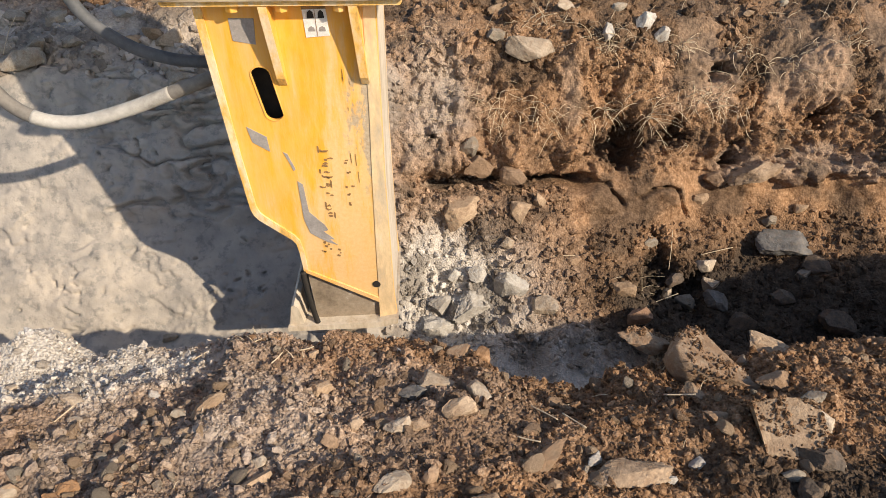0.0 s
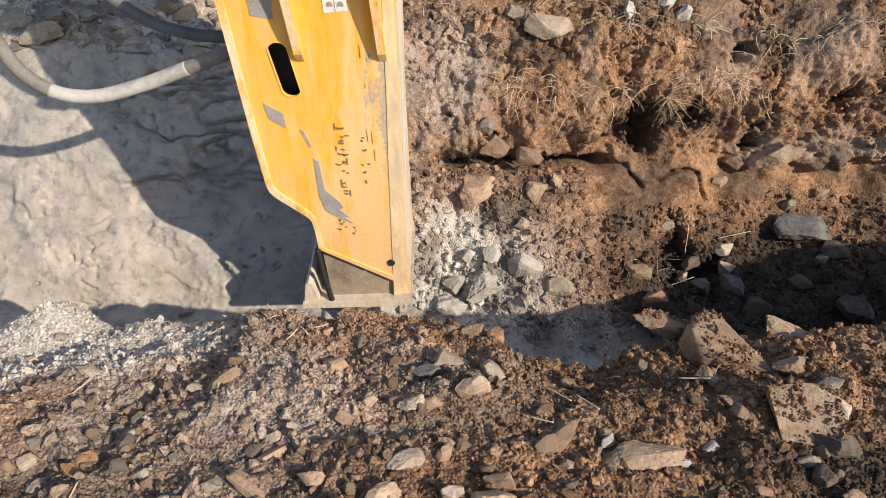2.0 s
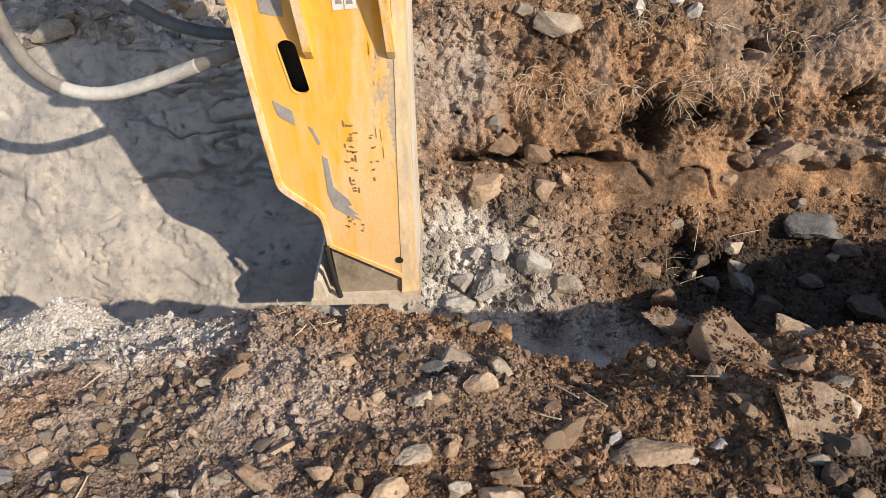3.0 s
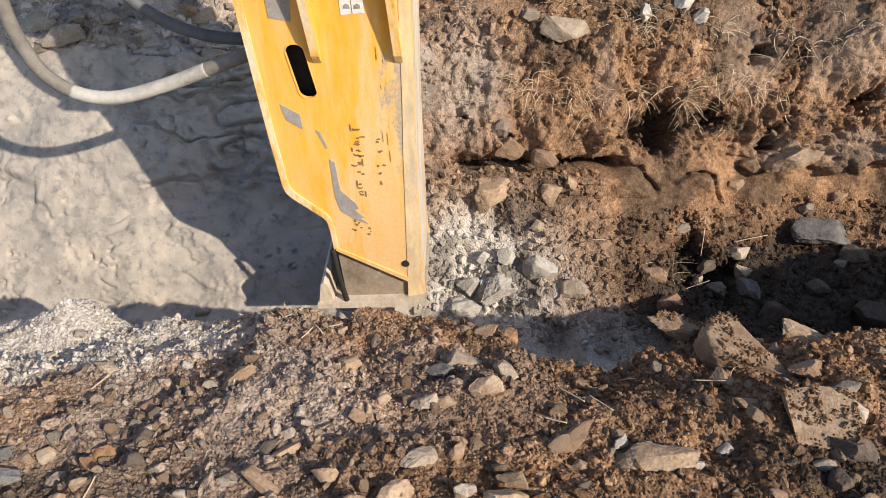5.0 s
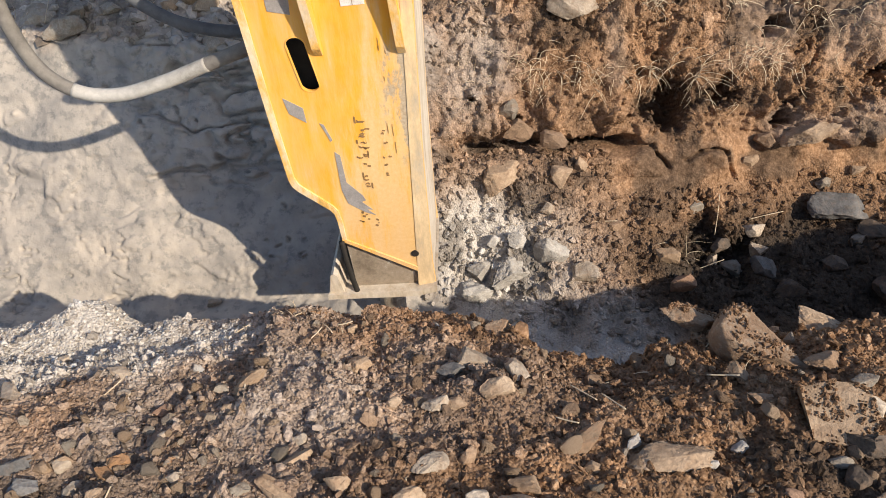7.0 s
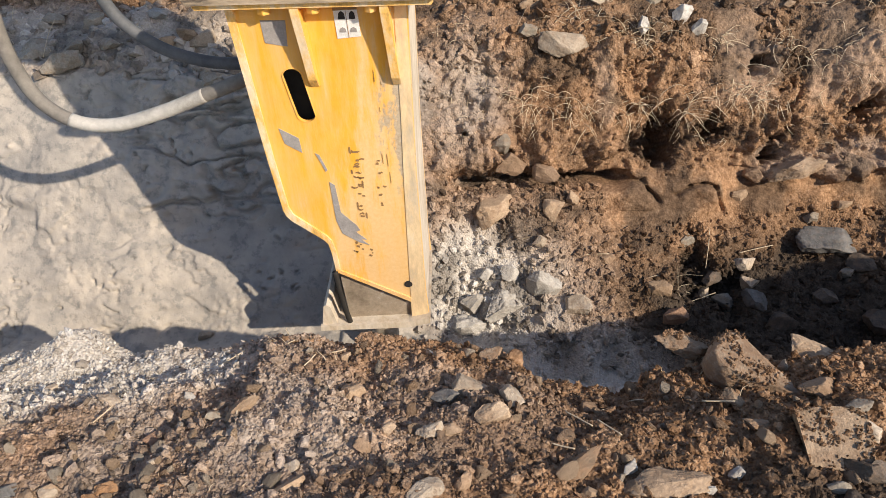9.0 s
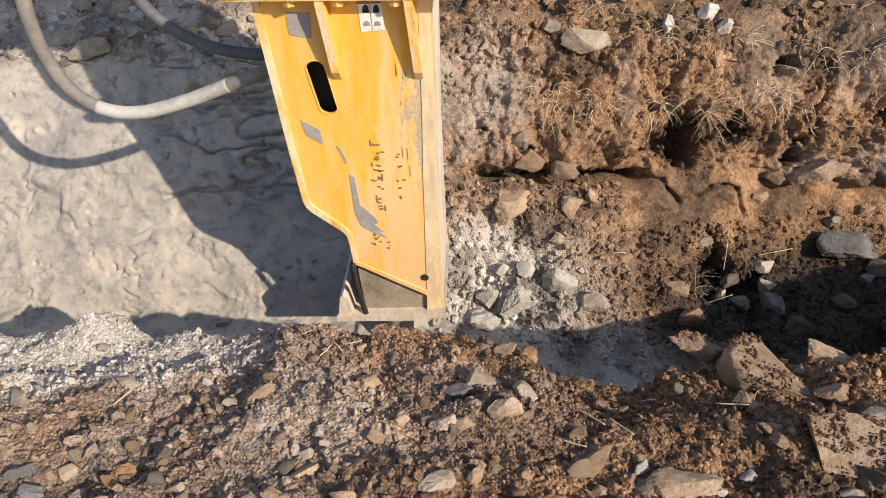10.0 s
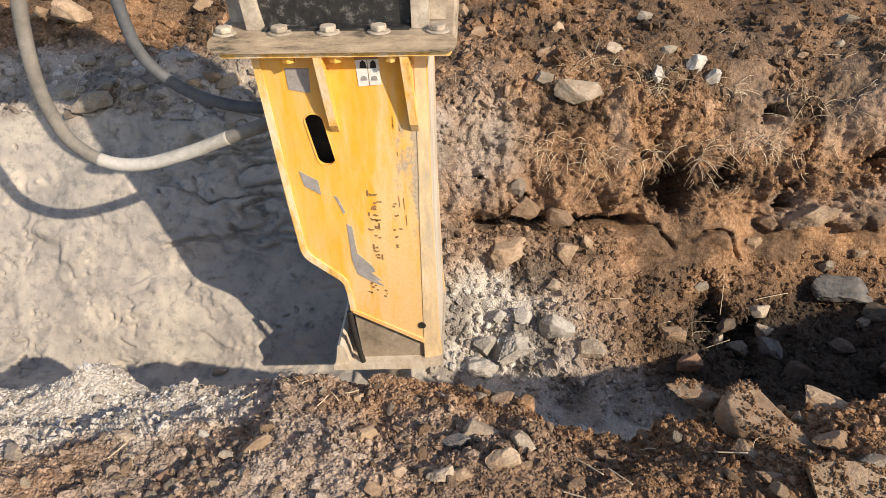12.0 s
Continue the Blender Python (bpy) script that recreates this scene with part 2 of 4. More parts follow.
CREST_Y = np.array([1.62, 1.62, 1.64, 1.63, 1.57, 1.52, 1.48, 1.45, 1.36, 1.31, 1.36, 1.40, 1.42, 1.45, 1.45, 1.45, 1.45])
# rise beyond x 2.3 is unseen, added to shade the trench
CREST_Z = np.array([0.74, 0.74, 0.74, 0.76, 0.83, 0.925, 0.934, 0.918, 0.895, 0.89, 0.91, 0.93, 0.95, 1.05, 1.40, 1.55, 1.55])
SHELF_Z = np.array([0.90, 0.90, 0.90, 0.93, 0.97, 0.99, 1.00, 1.00, 1.00, 1.00, 1.00, 1.00, 0.98, 1.10, 1.50, 1.60, 1.60])
FB = np.array([-60, -2.6, -1.6, -0.6, 0.0, 0.35, 0.9, 1.4, 2.2, 60])
FOOT_Y = np.array([2.45, 2.45, 2.50, 2.45, 2.42, 2.34, 2.30, 2.32, 2.35, 2.35])
TALUS_Y = np.array([2.82, 2.80, 2.80, 2.85, 2.90, 2.92, 2.92, 2.92, 2.90, 2.90])
TALUS_Z = np.array([0.34, 0.34, 0.40, 0.42, 0.43, 0.42, 0.42, 0.40, 0.36, 0.36])
LIP_Y = np.array([2.98, 2.98, 2.98, 3.00, 3.00, 2.98, 2.99, 3.02, 3.02, 3.02])
LIP_Z = np.array([0.66, 0.66, 0.68, 0.66, 0.62, 0.60, 0.62, 0.62, 0.60, 0.60])
EDGE_Y = np.array([3.30, 3.28, 3.28, 3.30, 3.28, 3.28, 3.30, 3.34, 3.32, 3.32])
EDGE_Z = np.array([1.10, 1.10, 1.12, 1.12, 1.12, 1.13, 1.12, 1.12, 1.10, 1.10])


def profile(x):
    """Control points (y, z) of the ground's section at every x, from behind the camera to the horizon."""
    cy, cz, sh = (np.interp(x, XS, a) for a in (CREST_Y, CREST_Z, SHELF_Z))
    fy, ty, tz, ly, lz, ey, ez = (np.interp(x, FB, a) for a in (FOOT_Y, TALUS_Y, TALUS_Z, LIP_Y, LIP_Z, EDGE_Y, EDGE_Z))
    o = np.ones_like(x)
    ys = [-60 * o, -6 * o, -0.8 * o, 0.55 * o, 1.12 * o, cy - 0.06, cy + 0.02, cy + 0.22, cy + 0.42, fy, ty, ly, ey, ey + 0.22, 3.95 * o, 6.0 * o, 14 * o, 70 * o]
    zs = [1.0 * o, 1.1 * o, 1.14 * o, sh + 0.12, sh + 0.03, cz + 0.015, cz - 0.03, 0.38 * o, 0.04 * o, 0.02 * o, tz, lz, ez, ez + 0.09, ez + 0.2, ez + 0.4, ez + 0.8, ez + 1.5]
    return np.array(ys), np.array(zs)


# ---------- noise on arrays of points ----------
PRIMES = np.array([73856093, 19349663, 83492791], dtype=np.uint32)


def scrambled(h):
    h = (h ^ (h >> np.uint32(15))) * np.uint32(2246822519)
    h = (h ^ (h >> np.uint32(13))) * np.uint32(3266489917)
    return (h ^ (h >> np.uint32(16))) / 4294967296.0


def hashed(i, k):
    """A random number from 0 to 1 for every whole point i."""
    a = i.astype(np.int64).astype(np.uint32) * PRIMES
    return scrambled(a[..., 0] ^ a[..., 1] ^ a[..., 2] ^ np.uint32(k * 2654435761 & 0xFFFFFFFF))


def value_noise(p, k=0):
    i = np.floor(p)
    f = p - i
    f = f * f * (3 - 2 * f)
    low = i.astype(np.int64).astype(np.uint32) * PRIMES
    high = low + PRIMES
    low[..., 0] ^= np.uint32(k * 2654435761 & 0xFFFFFFFF)
    high[..., 0] ^= np.uint32(k * 2654435761 & 0xFFFFFFFF)
    fx, fy, fz = f[..., 0], f[..., 1], f[..., 2]

    def along(y, z):
        yz = y ^ z
        a = scrambled(low[..., 0] ^ yz)
        return a + (scrambled(high[..., 0] ^ yz) - a) * fx

    near, far = along(low[..., 1], low[..., 2]), along(low[..., 1], high[..., 2])
    near += (along(high[..., 1], low[..., 2]) - near) * fy
    far += (along(high[..., 1], high[..., 2]) - far) * fy
    return (near + (far - near) * fz) * 2 - 1


def fractal(p, octaves=4, k=0, gain=0.5):
    total, a = 0, 1.0
    for n in range(octaves):
        total = total + a * value_noise(p * 2.03 ** n + 17.3 * n, k + n)
        a *= gain
    return total


def cells(p, k=0):
    """Of the nearest of scattered points: its distance, a random number, the gap to the next nearest, and the way to it."""
    i = np.floor(p)
    best = np.full(p.shape[:-1], 9.0)
    second = best.copy()
    mark = np.zeros(p.shape[:-1])
    way = np.zeros(p.shape)
    for c in range(27):
        o = np.array([c % 3 - 1, c // 3 % 3 - 1, c // 9 - 1])
        q = i + o
        r = hashed(q, k)
        v = q + np.stack([r, hashed(q, k + 11), hashed(q, k + 23)], axis=-1) - p
        d = (v ** 2).sum(-1)
        near = d < best
        second = np.where(near, best, np.minimum(second, d))
        best = np.where(near, d, best)
        mark = np.where(near, (r * 7.31) % 1.0, mark)
        way[near] = v[near]
    return np.sqrt(best), mark, np.sqrt(second) - np.sqrt(best), way


def step(a, b, x):
    t = np.clip((x - a) / (b - a), 0, 1)
    return t * t * (3 - 2 * t)


def clods(p, size, k, share=1.0):
    """Broken lumps: every cell a tilted facet of its own height, with a gap round it."""
    d, mark, gap, way = cells(p / size, k)
    lean = np.stack([np.sin(mark * 91.7), np.sin(mark * 57.3 + 1), np.sin(mark * 33.1 + 2)], axis=-1)
    top = 0.30 + 0.55 * mark + 0.55 * (way * lean).sum(-1)
    return size * 0.62 * np.clip(top, 0.05, 1.1) * step(0.0, 0.22, gap) * np.where(mark < share, 1.0, 0.25)


def zones(p):
    """What the earth is at the points p: dust, rust and dark soil with painted shade, each 0 to 1."""
    x, y, z = p[..., 0], p[..., 1], p[..., 2]
    n = fractal(p * 5.0, 4, 40) * 0.5
    far = step(2.0, 2.3, y)
    clay = far * step(0.12, -0.22, x + 0.18 * n + 0.12 * (z - 0.6)) * step(1.22, 1.06, z + 0.08 * n)
    heap = 1.0 * (1 - far) * step(-0.30, -0.75, x + 0.4 * n) * step(1.16, 1.40, y + 0.16 * n + 0.08 * step(-0.7, -1.1, x))
    burst = far * np.exp(-(((x - 0.18) / 0.42) ** 2 + ((z - 0.14) / 0.28) ** 2)) * (1.45 + 0.9 * n)
    face = 0.62 * far * np.exp(-(((x - 0.16) / 0.22) ** 2 + ((z - 0.95) / 0.22) ** 2)) * (1 + n)
    film = (1 - far) * (1 + n) * np.maximum(0.26 * step(0.1, -0.5, x), 0.40 * np.exp(-((x + 0.22) / 0.42) ** 2) * step(0.82, 1.02, y) * step(1.40, 1.25, y))
    # trench floor dust, paled further to paint the haze hanging above it
    floor_haze_dust = step(1.55, 1.75, y) * step(2.45, 2.25, y) * (0.45 + 0.5 * step(0.0, 0.3, x)) * step(1.25, 0.85, x)
    grey_top = 0.8 * step(3.2, 3.35, y) * step(3.95, 3.6, y + 0.2 * n) * step(-0.5, -1.0, x)
    runs = 0.22 * washed(p) * step(0.75, 0.88, z)
    dust = np.clip(np.maximum.reduce([clay, heap, burst, face, film, floor_haze_dust, grey_top, runs]), 0, 1)
    r1 = fractal(p * 3.1, 3, 60)
    rust = np.clip(0.04 + 0.42 * r1 + 0.03 * far + 0.45 * (1 - far) * np.exp(-((x + 0.18) / 0.28) ** 2 - ((y - 1.32) / 0.16) ** 2) + 0.2 * step(0.2, 1.2, x) * (1 - far) + 0.25 * far * step(0.3, 0.9, x) * step(0.85, 0.5, z), 0, 0.8)
    # trench foot: dark soil with the trench's shade painted in
    dark_soil_shade = far * step(0.80, 1.08, x + 0.2 * n) * step(0.38, 0.16, z + 0.10 * n)
    dark_soil_shade = np.maximum(dark_soil_shade, 0.8 * far * step(0.40, 0.60, x + 0.2 * n) * step(0.16, 0.06, z + 0.06 * n))
    dark_soil_shade = np.maximum(dark_soil_shade, far * (1 - clay) * 0.62 * step(-0.1, 0.5, fractal(p * 4.6, 4, 83) + 0.25 * step(0.9, 1.1, x) * step(1.7, 1.4, x)))
    dark_soil_shade = np.maximum(dark_soil_shade, 0.5 * far * step(3.30, 3.42, y) * step(0.7, 1.0, x) * np.clip(0.7 + n, 0, 1))
    # darker soil on the right of the near bank
    near_soil_shade = np.maximum(step(0.3, 0.7, x) * step(0.92, 0.75, y), 1.4 * step(0.55, 0.95, x + 0.15 * n) * step(1.02, 0.86, y))
    # cast shadow over the near left corner, painted as darker earth
    near_soil_shade = np.maximum(near_soil_shade, 1.2 * step(-0.40, -0.8, x) * step(1.02, 0.80, y))
    dark_soil_shade = np.maximum(dark_soil_shade, 0.62 * (1 - far) * near_soil_shade * np.clip(0.75 + 1.2 * n, 0, 1))
    wash = washed(p)
    vein = far * np.exp(-((z - 0.60 - 0.05 * (x - 1.9) + 0.08 * n) / 0.055) ** 4) * step(1.62, 1.75, x)
    dust = np.maximum(dust, 0.22 * vein)
    calm = np.clip(np.maximum(clay, 0.75 * wash), 0, 1)
    rust = np.maximum(rust * (1 - 0.75 * wash), 0.35 * wash)
    return np.stack([dust, rust * (1 - 0.6 * dust), np.clip(dark_soil_shade, 0, 0.95), calm], axis=-1)


def washed(p):
    """Where the far bank is smooth washed soil."""
    x, y, z = p[..., 0], p[..., 1], p[..., 2]
    n = fractal(p * 4.0, 3, 66) * 0.5
    band = step(0.80, 0.98, x) * np.exp(-((z - 0.50 - 0.06 * n) / 0.12) ** 4)
    runs = step(1.30, 1.5, x + 0.3 * n) * np.exp(-((z - 1.04 + 0.1 * n) / 0.20) ** 4) * step(-0.45, -0.1, value_noise(p * np.array([7.0, 2.0, 1.5]), 68))
    strip = np.exp(-((x - 0.86 - 0.1 * (1.1 - z)) / 0.05) ** 2) * step(0.7, 0.85, z) * step(1.2, 1.1, z)
    return np.clip(np.maximum.reduce([band, 0.8 * runs, 0.8 * strip]), 0, 1) * step(2.6, 2.8, y)


def sheet():
    """The displaced points of the ground, its outward normals, and the rows that lie in view."""
    mid = np.linspace(-2.95, 2.95, 640)
    out = 2.95 + np.cumsum(0.012 * 1.27 ** np.arange(33))
    xs = np.concatenate([-out[::-1], mid, out])
    ys, zs = profile(xs)
    rows = [6, 10, 26, 60, 60, 22, 26, 18, 34, 72, 44, 74, 34, 66, 26, 10, 8]
    t = np.concatenate([i + np.arange(n) / n for i, n in enumerate(rows)] + [[len(rows)]])
    i = np.minimum(t.astype(int), len(rows) - 1)
    f = (t - i)[:, None]
    y, z = ys[i] * (1 - f) + ys[i + 1] * f, zs[i] * (1 - f) + zs[i + 1] * f
    inside = slice(30, -30)
    for _ in range(6):
        for a in (y, z):
            a[inside] = (a[29:-31] + 2 * a[inside] + a[31:-29]) / 4
    p = np.stack([np.broadcast_to(xs, y.shape), y, z], axis=-1).copy()

    def normals(p):
        n = np.cross(np.gradient(p, axis=1), np.gradient(p, axis=0))
        return n / np.maximum(np.linalg.norm(n, axis=-1, keepdims=True), 1e-9)

    n = normals(p)
    x, y, z = p[..., 0], p[..., 1], p[..., 2]
    close = step(5.0, 3.4, np.abs(x)) * step(-1.5, 0.0, y) * step(7.0, 4.6, y)
    far = step(2.0, 2.3, y)
    clay = far * step(0.10, -0.25, x + 0.15 * fractal(p * 5, 3, 40)) * step(1.22, 1.04, z)
    wall = far * (1 - clay) * step(0.5, 0.62, z) * step(1.25, 1.1, z)
    smooth = washed(p)
    rubble = np.clip(1 - clay - 0.9 * smooth - 0.8 * wall, 0.04, 1)
    heap_dust = (1 - far) * step(-0.35, -0.9, x) * step(1.3, 1.5, y)
    d = 0.10 * close * fractal(p * 1.7, 3, 1) * (1 - 0.55 * step(0.3, 1.2, y) * (1 - far))
    d = d * (0.35 + 0.65 * far) * (1 - 0.55 * clay)
    d += 0.030 * fractal(p * 7.0, 4, 5) * (1 - 0.78 * clay)
    d += rubble * (0.30 * clods(p, 0.10, 70, 0.4) * (1 - 0.7 * heap_dust) + 0.36 * clods(p, 0.046, 80, 0.6) * (1 - 0.8 * heap_dust) + 0.58 * clods(p, 0.023, 90, 0.85) * (1 - 0.6 * heap_dust))
    bent = p + 0.05 * np.stack([fractal(p * 6, 2, 91), fractal(p * 6, 2, 92), fractal(p * 6, 2, 93)], axis=-1)
    lumps = 0.055 * np.abs(fractal(bent * np.array([5.5, 5.5, 4.0]), 3, 15)) + 0.036 * np.abs(fractal(bent * np.array([15.0, 15.0, 10.0]), 3, 18)) + 0.016 * fractal(bent * 38.0, 2, 21) + 0.40 * clods(bent, 0.07, 33, 0.6) + 0.40 * clods(bent, 0.030, 37, 0.8)
    d += wall * (1 - 0.85 * smooth) * (lumps - 0.06)
    d += wall * (0.020 * fractal(p * np.array([11.0, 11.0, 1.8]), 3, 28) + 0.012 * fractal(p * 45.0, 2, 30))
    crevice = np.exp(-(fractal(bent * np.array([7.0, 7.0, 5.0]), 4, 72) / 0.07) ** 2) * step(-0.1, 0.25, fractal(p * 4.0, 2, 74))
    d -= wall * (1 - 0.9 * smooth) * 0.055 * crevice
    tn = fractal(p * np.array([3.0, 3.0, 4.2]) + 3.0, 4, 52)
    keep = step(-0.1, 0.35, fractal(p * 5.0, 2, 57))
    d += clay * keep * (0.012 * step(0.02, 0.05, tn) + 0.013 * step(0.34, 0.37, tn) - 0.012 * step(-0.30, -0.33, tn))
    ledge = fractal(bent * np.array([2.2, 2.2, 9.0]), 3, 62)
    d += clay * step(-1.75, -1.35, x) * step(0.42, 0.55, z) * (0.030 * step(0.0, 0.10, ledge) - 0.035 * np.exp(-((ledge + 0.05) / 0.09) ** 2) + 0.022 * np.abs(fractal(bent * 13.0, 3, 65)))
    pit, mark, _, _ = cells(p * np.array([15.0, 15.0, 10.0]) + 1.1 * np.stack([fractal(p * 12, 2, 3), fractal(p * 12, 2, 4), fractal(p * 12, 2, 6)], axis=-1), 53)
    d -= clay * 0.030 * step(0.30, 0.18, pit) * (mark > 0.80) * step(-0.25, 0.1, fractal(p * 2.5, 2, 58) + 0.1)
    d += clay * (0.008 * fractal(p * 4, 3, 25) + 0.003 * fractal(p * 26, 3, 27) + 0.016 * np.abs(fractal(p * 17, 3, 29)) * step(0.0, 0.3, fractal(p * 2.2, 2, 31)) * step(-2.0, -1.2, x))
    # cracks and tooth marks in the clay, in clusters
    torn = p + 0.030 * np.stack([fractal(p * 14, 2, 94), fractal(p * 14, 2, 96), fractal(p * 14, 2, 97)], axis=-1)
    leant = np.stack([x * 1.0 + 0.55 * z, y, z - 0.55 * x], axis=-1) + (torn - p)
    cluster = fractal(p * 4.2, 2, 36)
    shady = step(-1.9, -1.3, x) * step(0.35, 0.6, z)
    scar = np.exp(-(fractal(leant * np.array([15.0, 15.0, 6.5]), 2, 34) / 0.085) ** 2) * step(0.36, 0.52, cluster + 0.20 * shady) * step(0.1, 0.35, fractal(p * 12.0, 2, 38))
    d -= clay * (0.022 + 0.030 * shady) * scar
    d += clay * (0.005 + 0.012 * shady) * step(0.10, 0.35, cluster + 0.2 * shady) * fractal(torn * 22.0, 3, 35)
    # undercut below the steep face, and holes in it
    under = far * np.exp(-((z - 0.575 - 0.03 * fractal(p * 4, 2, 8)) / 0.036) ** 2) * step(0.02, 0.2, x) * step(1.05, 0.9, x)
    d -= 0.30 * under
    d += 0.075 * far * np.exp(-((z - 0.68) / 0.06) ** 2) * step(0.02, 0.2, x) * step(1.05, 0.85, x) * (0.6 + fractal(p * 8, 3, 9))
    wx, wz = x + 0.05 * fractal(p * 13, 4, 12, 0.62), z + 0.05 * fractal(p * 13, 4, 13, 0.62)
    for hx, hz, r, deep in ((1.17, 0.755, 0.095, 0.24), (1.45, 0.80, 0.075, 0.17), (1.79, 0.69, 0.06, 0.13), (2.26, 0.86, 0.055, 0.13), (1.68, 1.06, 0.035, 0.08),
                            (0.36, 0.75, 0.045, 0.09), (0.13, 0.77, 0.035, 0.06), (1.30, 0.25, 0.10, 0.10), (1.46, 0.17, 0.09, 0.09), (0.95, 0.86, 0.03, 0.06)):
        d -= 1.55 * deep * far * np.exp(-(((wx - hx) ** 2 + ((wz - hz) * 1.3) ** 2) / r ** 2) ** 2)
    # smooth fans of washed soil on the far bank, cracked along their upper rims
    fan = np.zeros_like(x)
    lx, lz = x + 0.025 * fractal(p * 7, 2, 14), z + 0.025 * fractal(p * 7, 2, 16)
    for fx, fz, rx, rz, lift in ((1.03, 0.46, 0.15, 0.14, 0.045), (1.36, 0.44, 0.22, 0.17, 0.06), (1.74, 0.40, 0.16, 0.14, 0.05)):
        fan = np.maximum(fan, lift * step(1.0, 0.35, np.sqrt(((lx - fx) / rx) ** 2 + ((lz - fz) / rz) ** 2)))
    d += smooth * (fan + 0.010 * fractal(p * 6, 3, 45))
    for line in (((0.92, 0.545), (1.00, 0.552), (1.08, 0.548)), ((1.09, 0.558), (1.12, 0.51), (1.17, 0.462)), ((1.24, 0.50), (1.33, 0.545), (1.39, 0.553), (1.46, 0.515), (1.53, 0.42))):
        for (ax, az), (bx, bz) in zip(line, line[1:]):
            k = np.clip(((lx - ax) * (bx - ax) + (lz - az) * (bz - az)) / ((bx - ax) ** 2 + (bz - az) ** 2), 0, 1)
            off = np.hypot(lx - ax - k * (bx - ax), lz - az - k * (bz - az))
            d -= 0.050 * far * np.exp(-(off / 0.0095) ** 2)
    # ledge of broken rock above the fans
    vein = np.exp(-((wz - 0.60 - 0.05 * (x - 1.9)) / 0.05) ** 4) * step(1.62, 1.75, x) * far
    d += vein * (0.05 + 0.5 * clods(bent * np.array([0.6, 1.0, 1.3]), 0.09, 44, 0.9))
    # dusty lump on the near crest
    d += 0.075 * np.exp(-(((x + 1.22) / 0.12) ** 2 + ((y - 1.58) / 0.10) ** 2) ** 1.5)
    return p + n * (d * (0.15 + 0.85 * close))[..., None], normals(p), len(rows), t


def mesh_from(name, verts, faces, material, smooth=True, attribute=None):
    me = bpy.data.meshes.new(name)
    size = faces.shape[1]
    me.vertices.add(len(verts))
    me.vertices.foreach_set("co", verts.astype(np.float32).ravel())
    me.loops.add(faces.size)
    me.loops.foreach_set("vertex_index", faces.astype(np.int32).ravel())
    me.polygons.add(len(faces))
    me.polygons.foreach_set("loop_start", np.arange(0, faces.size, size, dtype=np.int32))
    me.polygons.foreach_set("use_smooth", np.full(len(faces), smooth))
    me.update(calc_edges=True)
    if attribute is not None:
        at = me.attributes.new("zone", "FLOAT_COLOR", "POINT")
        at.data.foreach_set("color", attribute.astype(np.float32).ravel())
    me.materials.append(material)
    return me


GROUND, GROUND_N, _, _ = sheet()
nv, nu = GROUND.shape[:2]
a = np.arange(nv * nu).reshape(nv, nu)
quads = np.stack([a[:-1, :-1], a[:-1, 1:], a[1:, 1:], a[1:, :-1]], axis=-1).reshape(-1, 4)
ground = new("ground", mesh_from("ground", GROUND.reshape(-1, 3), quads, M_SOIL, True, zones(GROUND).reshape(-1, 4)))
tagged(ground, "dusty brown earth with a trench cut between two banks", "ground", kind="structure")
FLAT = GROUND.reshape(-1, 3)
FLAT_N = GROUND_N.reshape(-1, 3)


def rest(x, y, z, skip=1):
    """The point of the ground nearest to (x, y, z), and its normal."""
    i = skip * int(((FLAT[::skip] - np.array([x, y, z])) ** 2).sum(1).argmin())
    return Vector(FLAT[i]), Vector(FLAT_N[i])


# ---------- stones ----------
def ball(level):
    bm = bmesh.new()
    bmesh.ops.create_icosphere(bm, subdivisions=level, radius=1.0)
    v = np.array([q.co[:] for q in bm.verts])
    f = np.array([[q.index for q in g.verts] for g in bm.faces])
    bm.free()
    return v, f


BALLS = {n: ball(n) for n in (1, 2, 3, 4, 5)}


def broken(level, seed, cuts=14, rough=0.05, blocky=4):
    """A broken stone about 2 across: a ball cut flat by random planes, with worn edges."""
    g = np.random.default_rng(seed)
    v, f = BALLS[level]
    v = v / (np.abs(v) ** 3.5).sum(1, keepdims=True) ** (1 / 3.5)
    for i in range(cuts):
        n = g.normal(size=3)
        if i < blocky:
            n = n * 0.42 + np.eye(3)[(2 - i // 2) % 3] * (1 - 2 * (i % 2))
        n /= np.linalg.norm(n)
        s = v @ n - g.uniform(0.46, 0.82)
        v -= np.where(s > 0, s, 0)[:, None] * n * 0.99
    v /= np.abs(v).max(0)
    if rough:
        v *= (1 + 0.7 * rough * fractal(v * 2.2 + seed, 3, seed, 0.5) - 0.8 * rough * np.abs(fractal(v * 4.5 + seed, 3, seed + 3, 0.55)) + 0.4 * rough * fractal(v * 9.0 + seed, 3, seed + 7, 0.65))[:, None]
    return v, f


def stone(x, y, z, w, d, h, tint, seed, yaw=None, tilt=None, label="", name="stone", rough=0.07, cuts=17):
    """A broken stone with its middle at (x, y, z), set into the earth below it."""
    g = random.Random(seed * 31 + int(x * 1000))
    v, f = broken(5 if w > 0.07 else 4, seed + 100, cuts, rough)
    v = v * np.array([w, d, h]) / 2
    ob = new(name, mesh_from(name, v, f, M_STONE[tint], True))
    yaw = g.uniform(-35, 35) if yaw is None else yaw
    rx, ry = (g.uniform(-18, 18), g.uniform(-18, 18)) if tilt is None else tilt
    ob.matrix_world = pose(x, y, z, rx, ry, yaw)
    size = "large" if w > 0.15 else "fist-sized" if w > 0.06 else "small"
    where = "on the near rubble bank" if y < 1.8 else "on the trench floor" if z < 0.12 else "on the far bank slope" if z < 1.05 else "on the ground above the far bank"
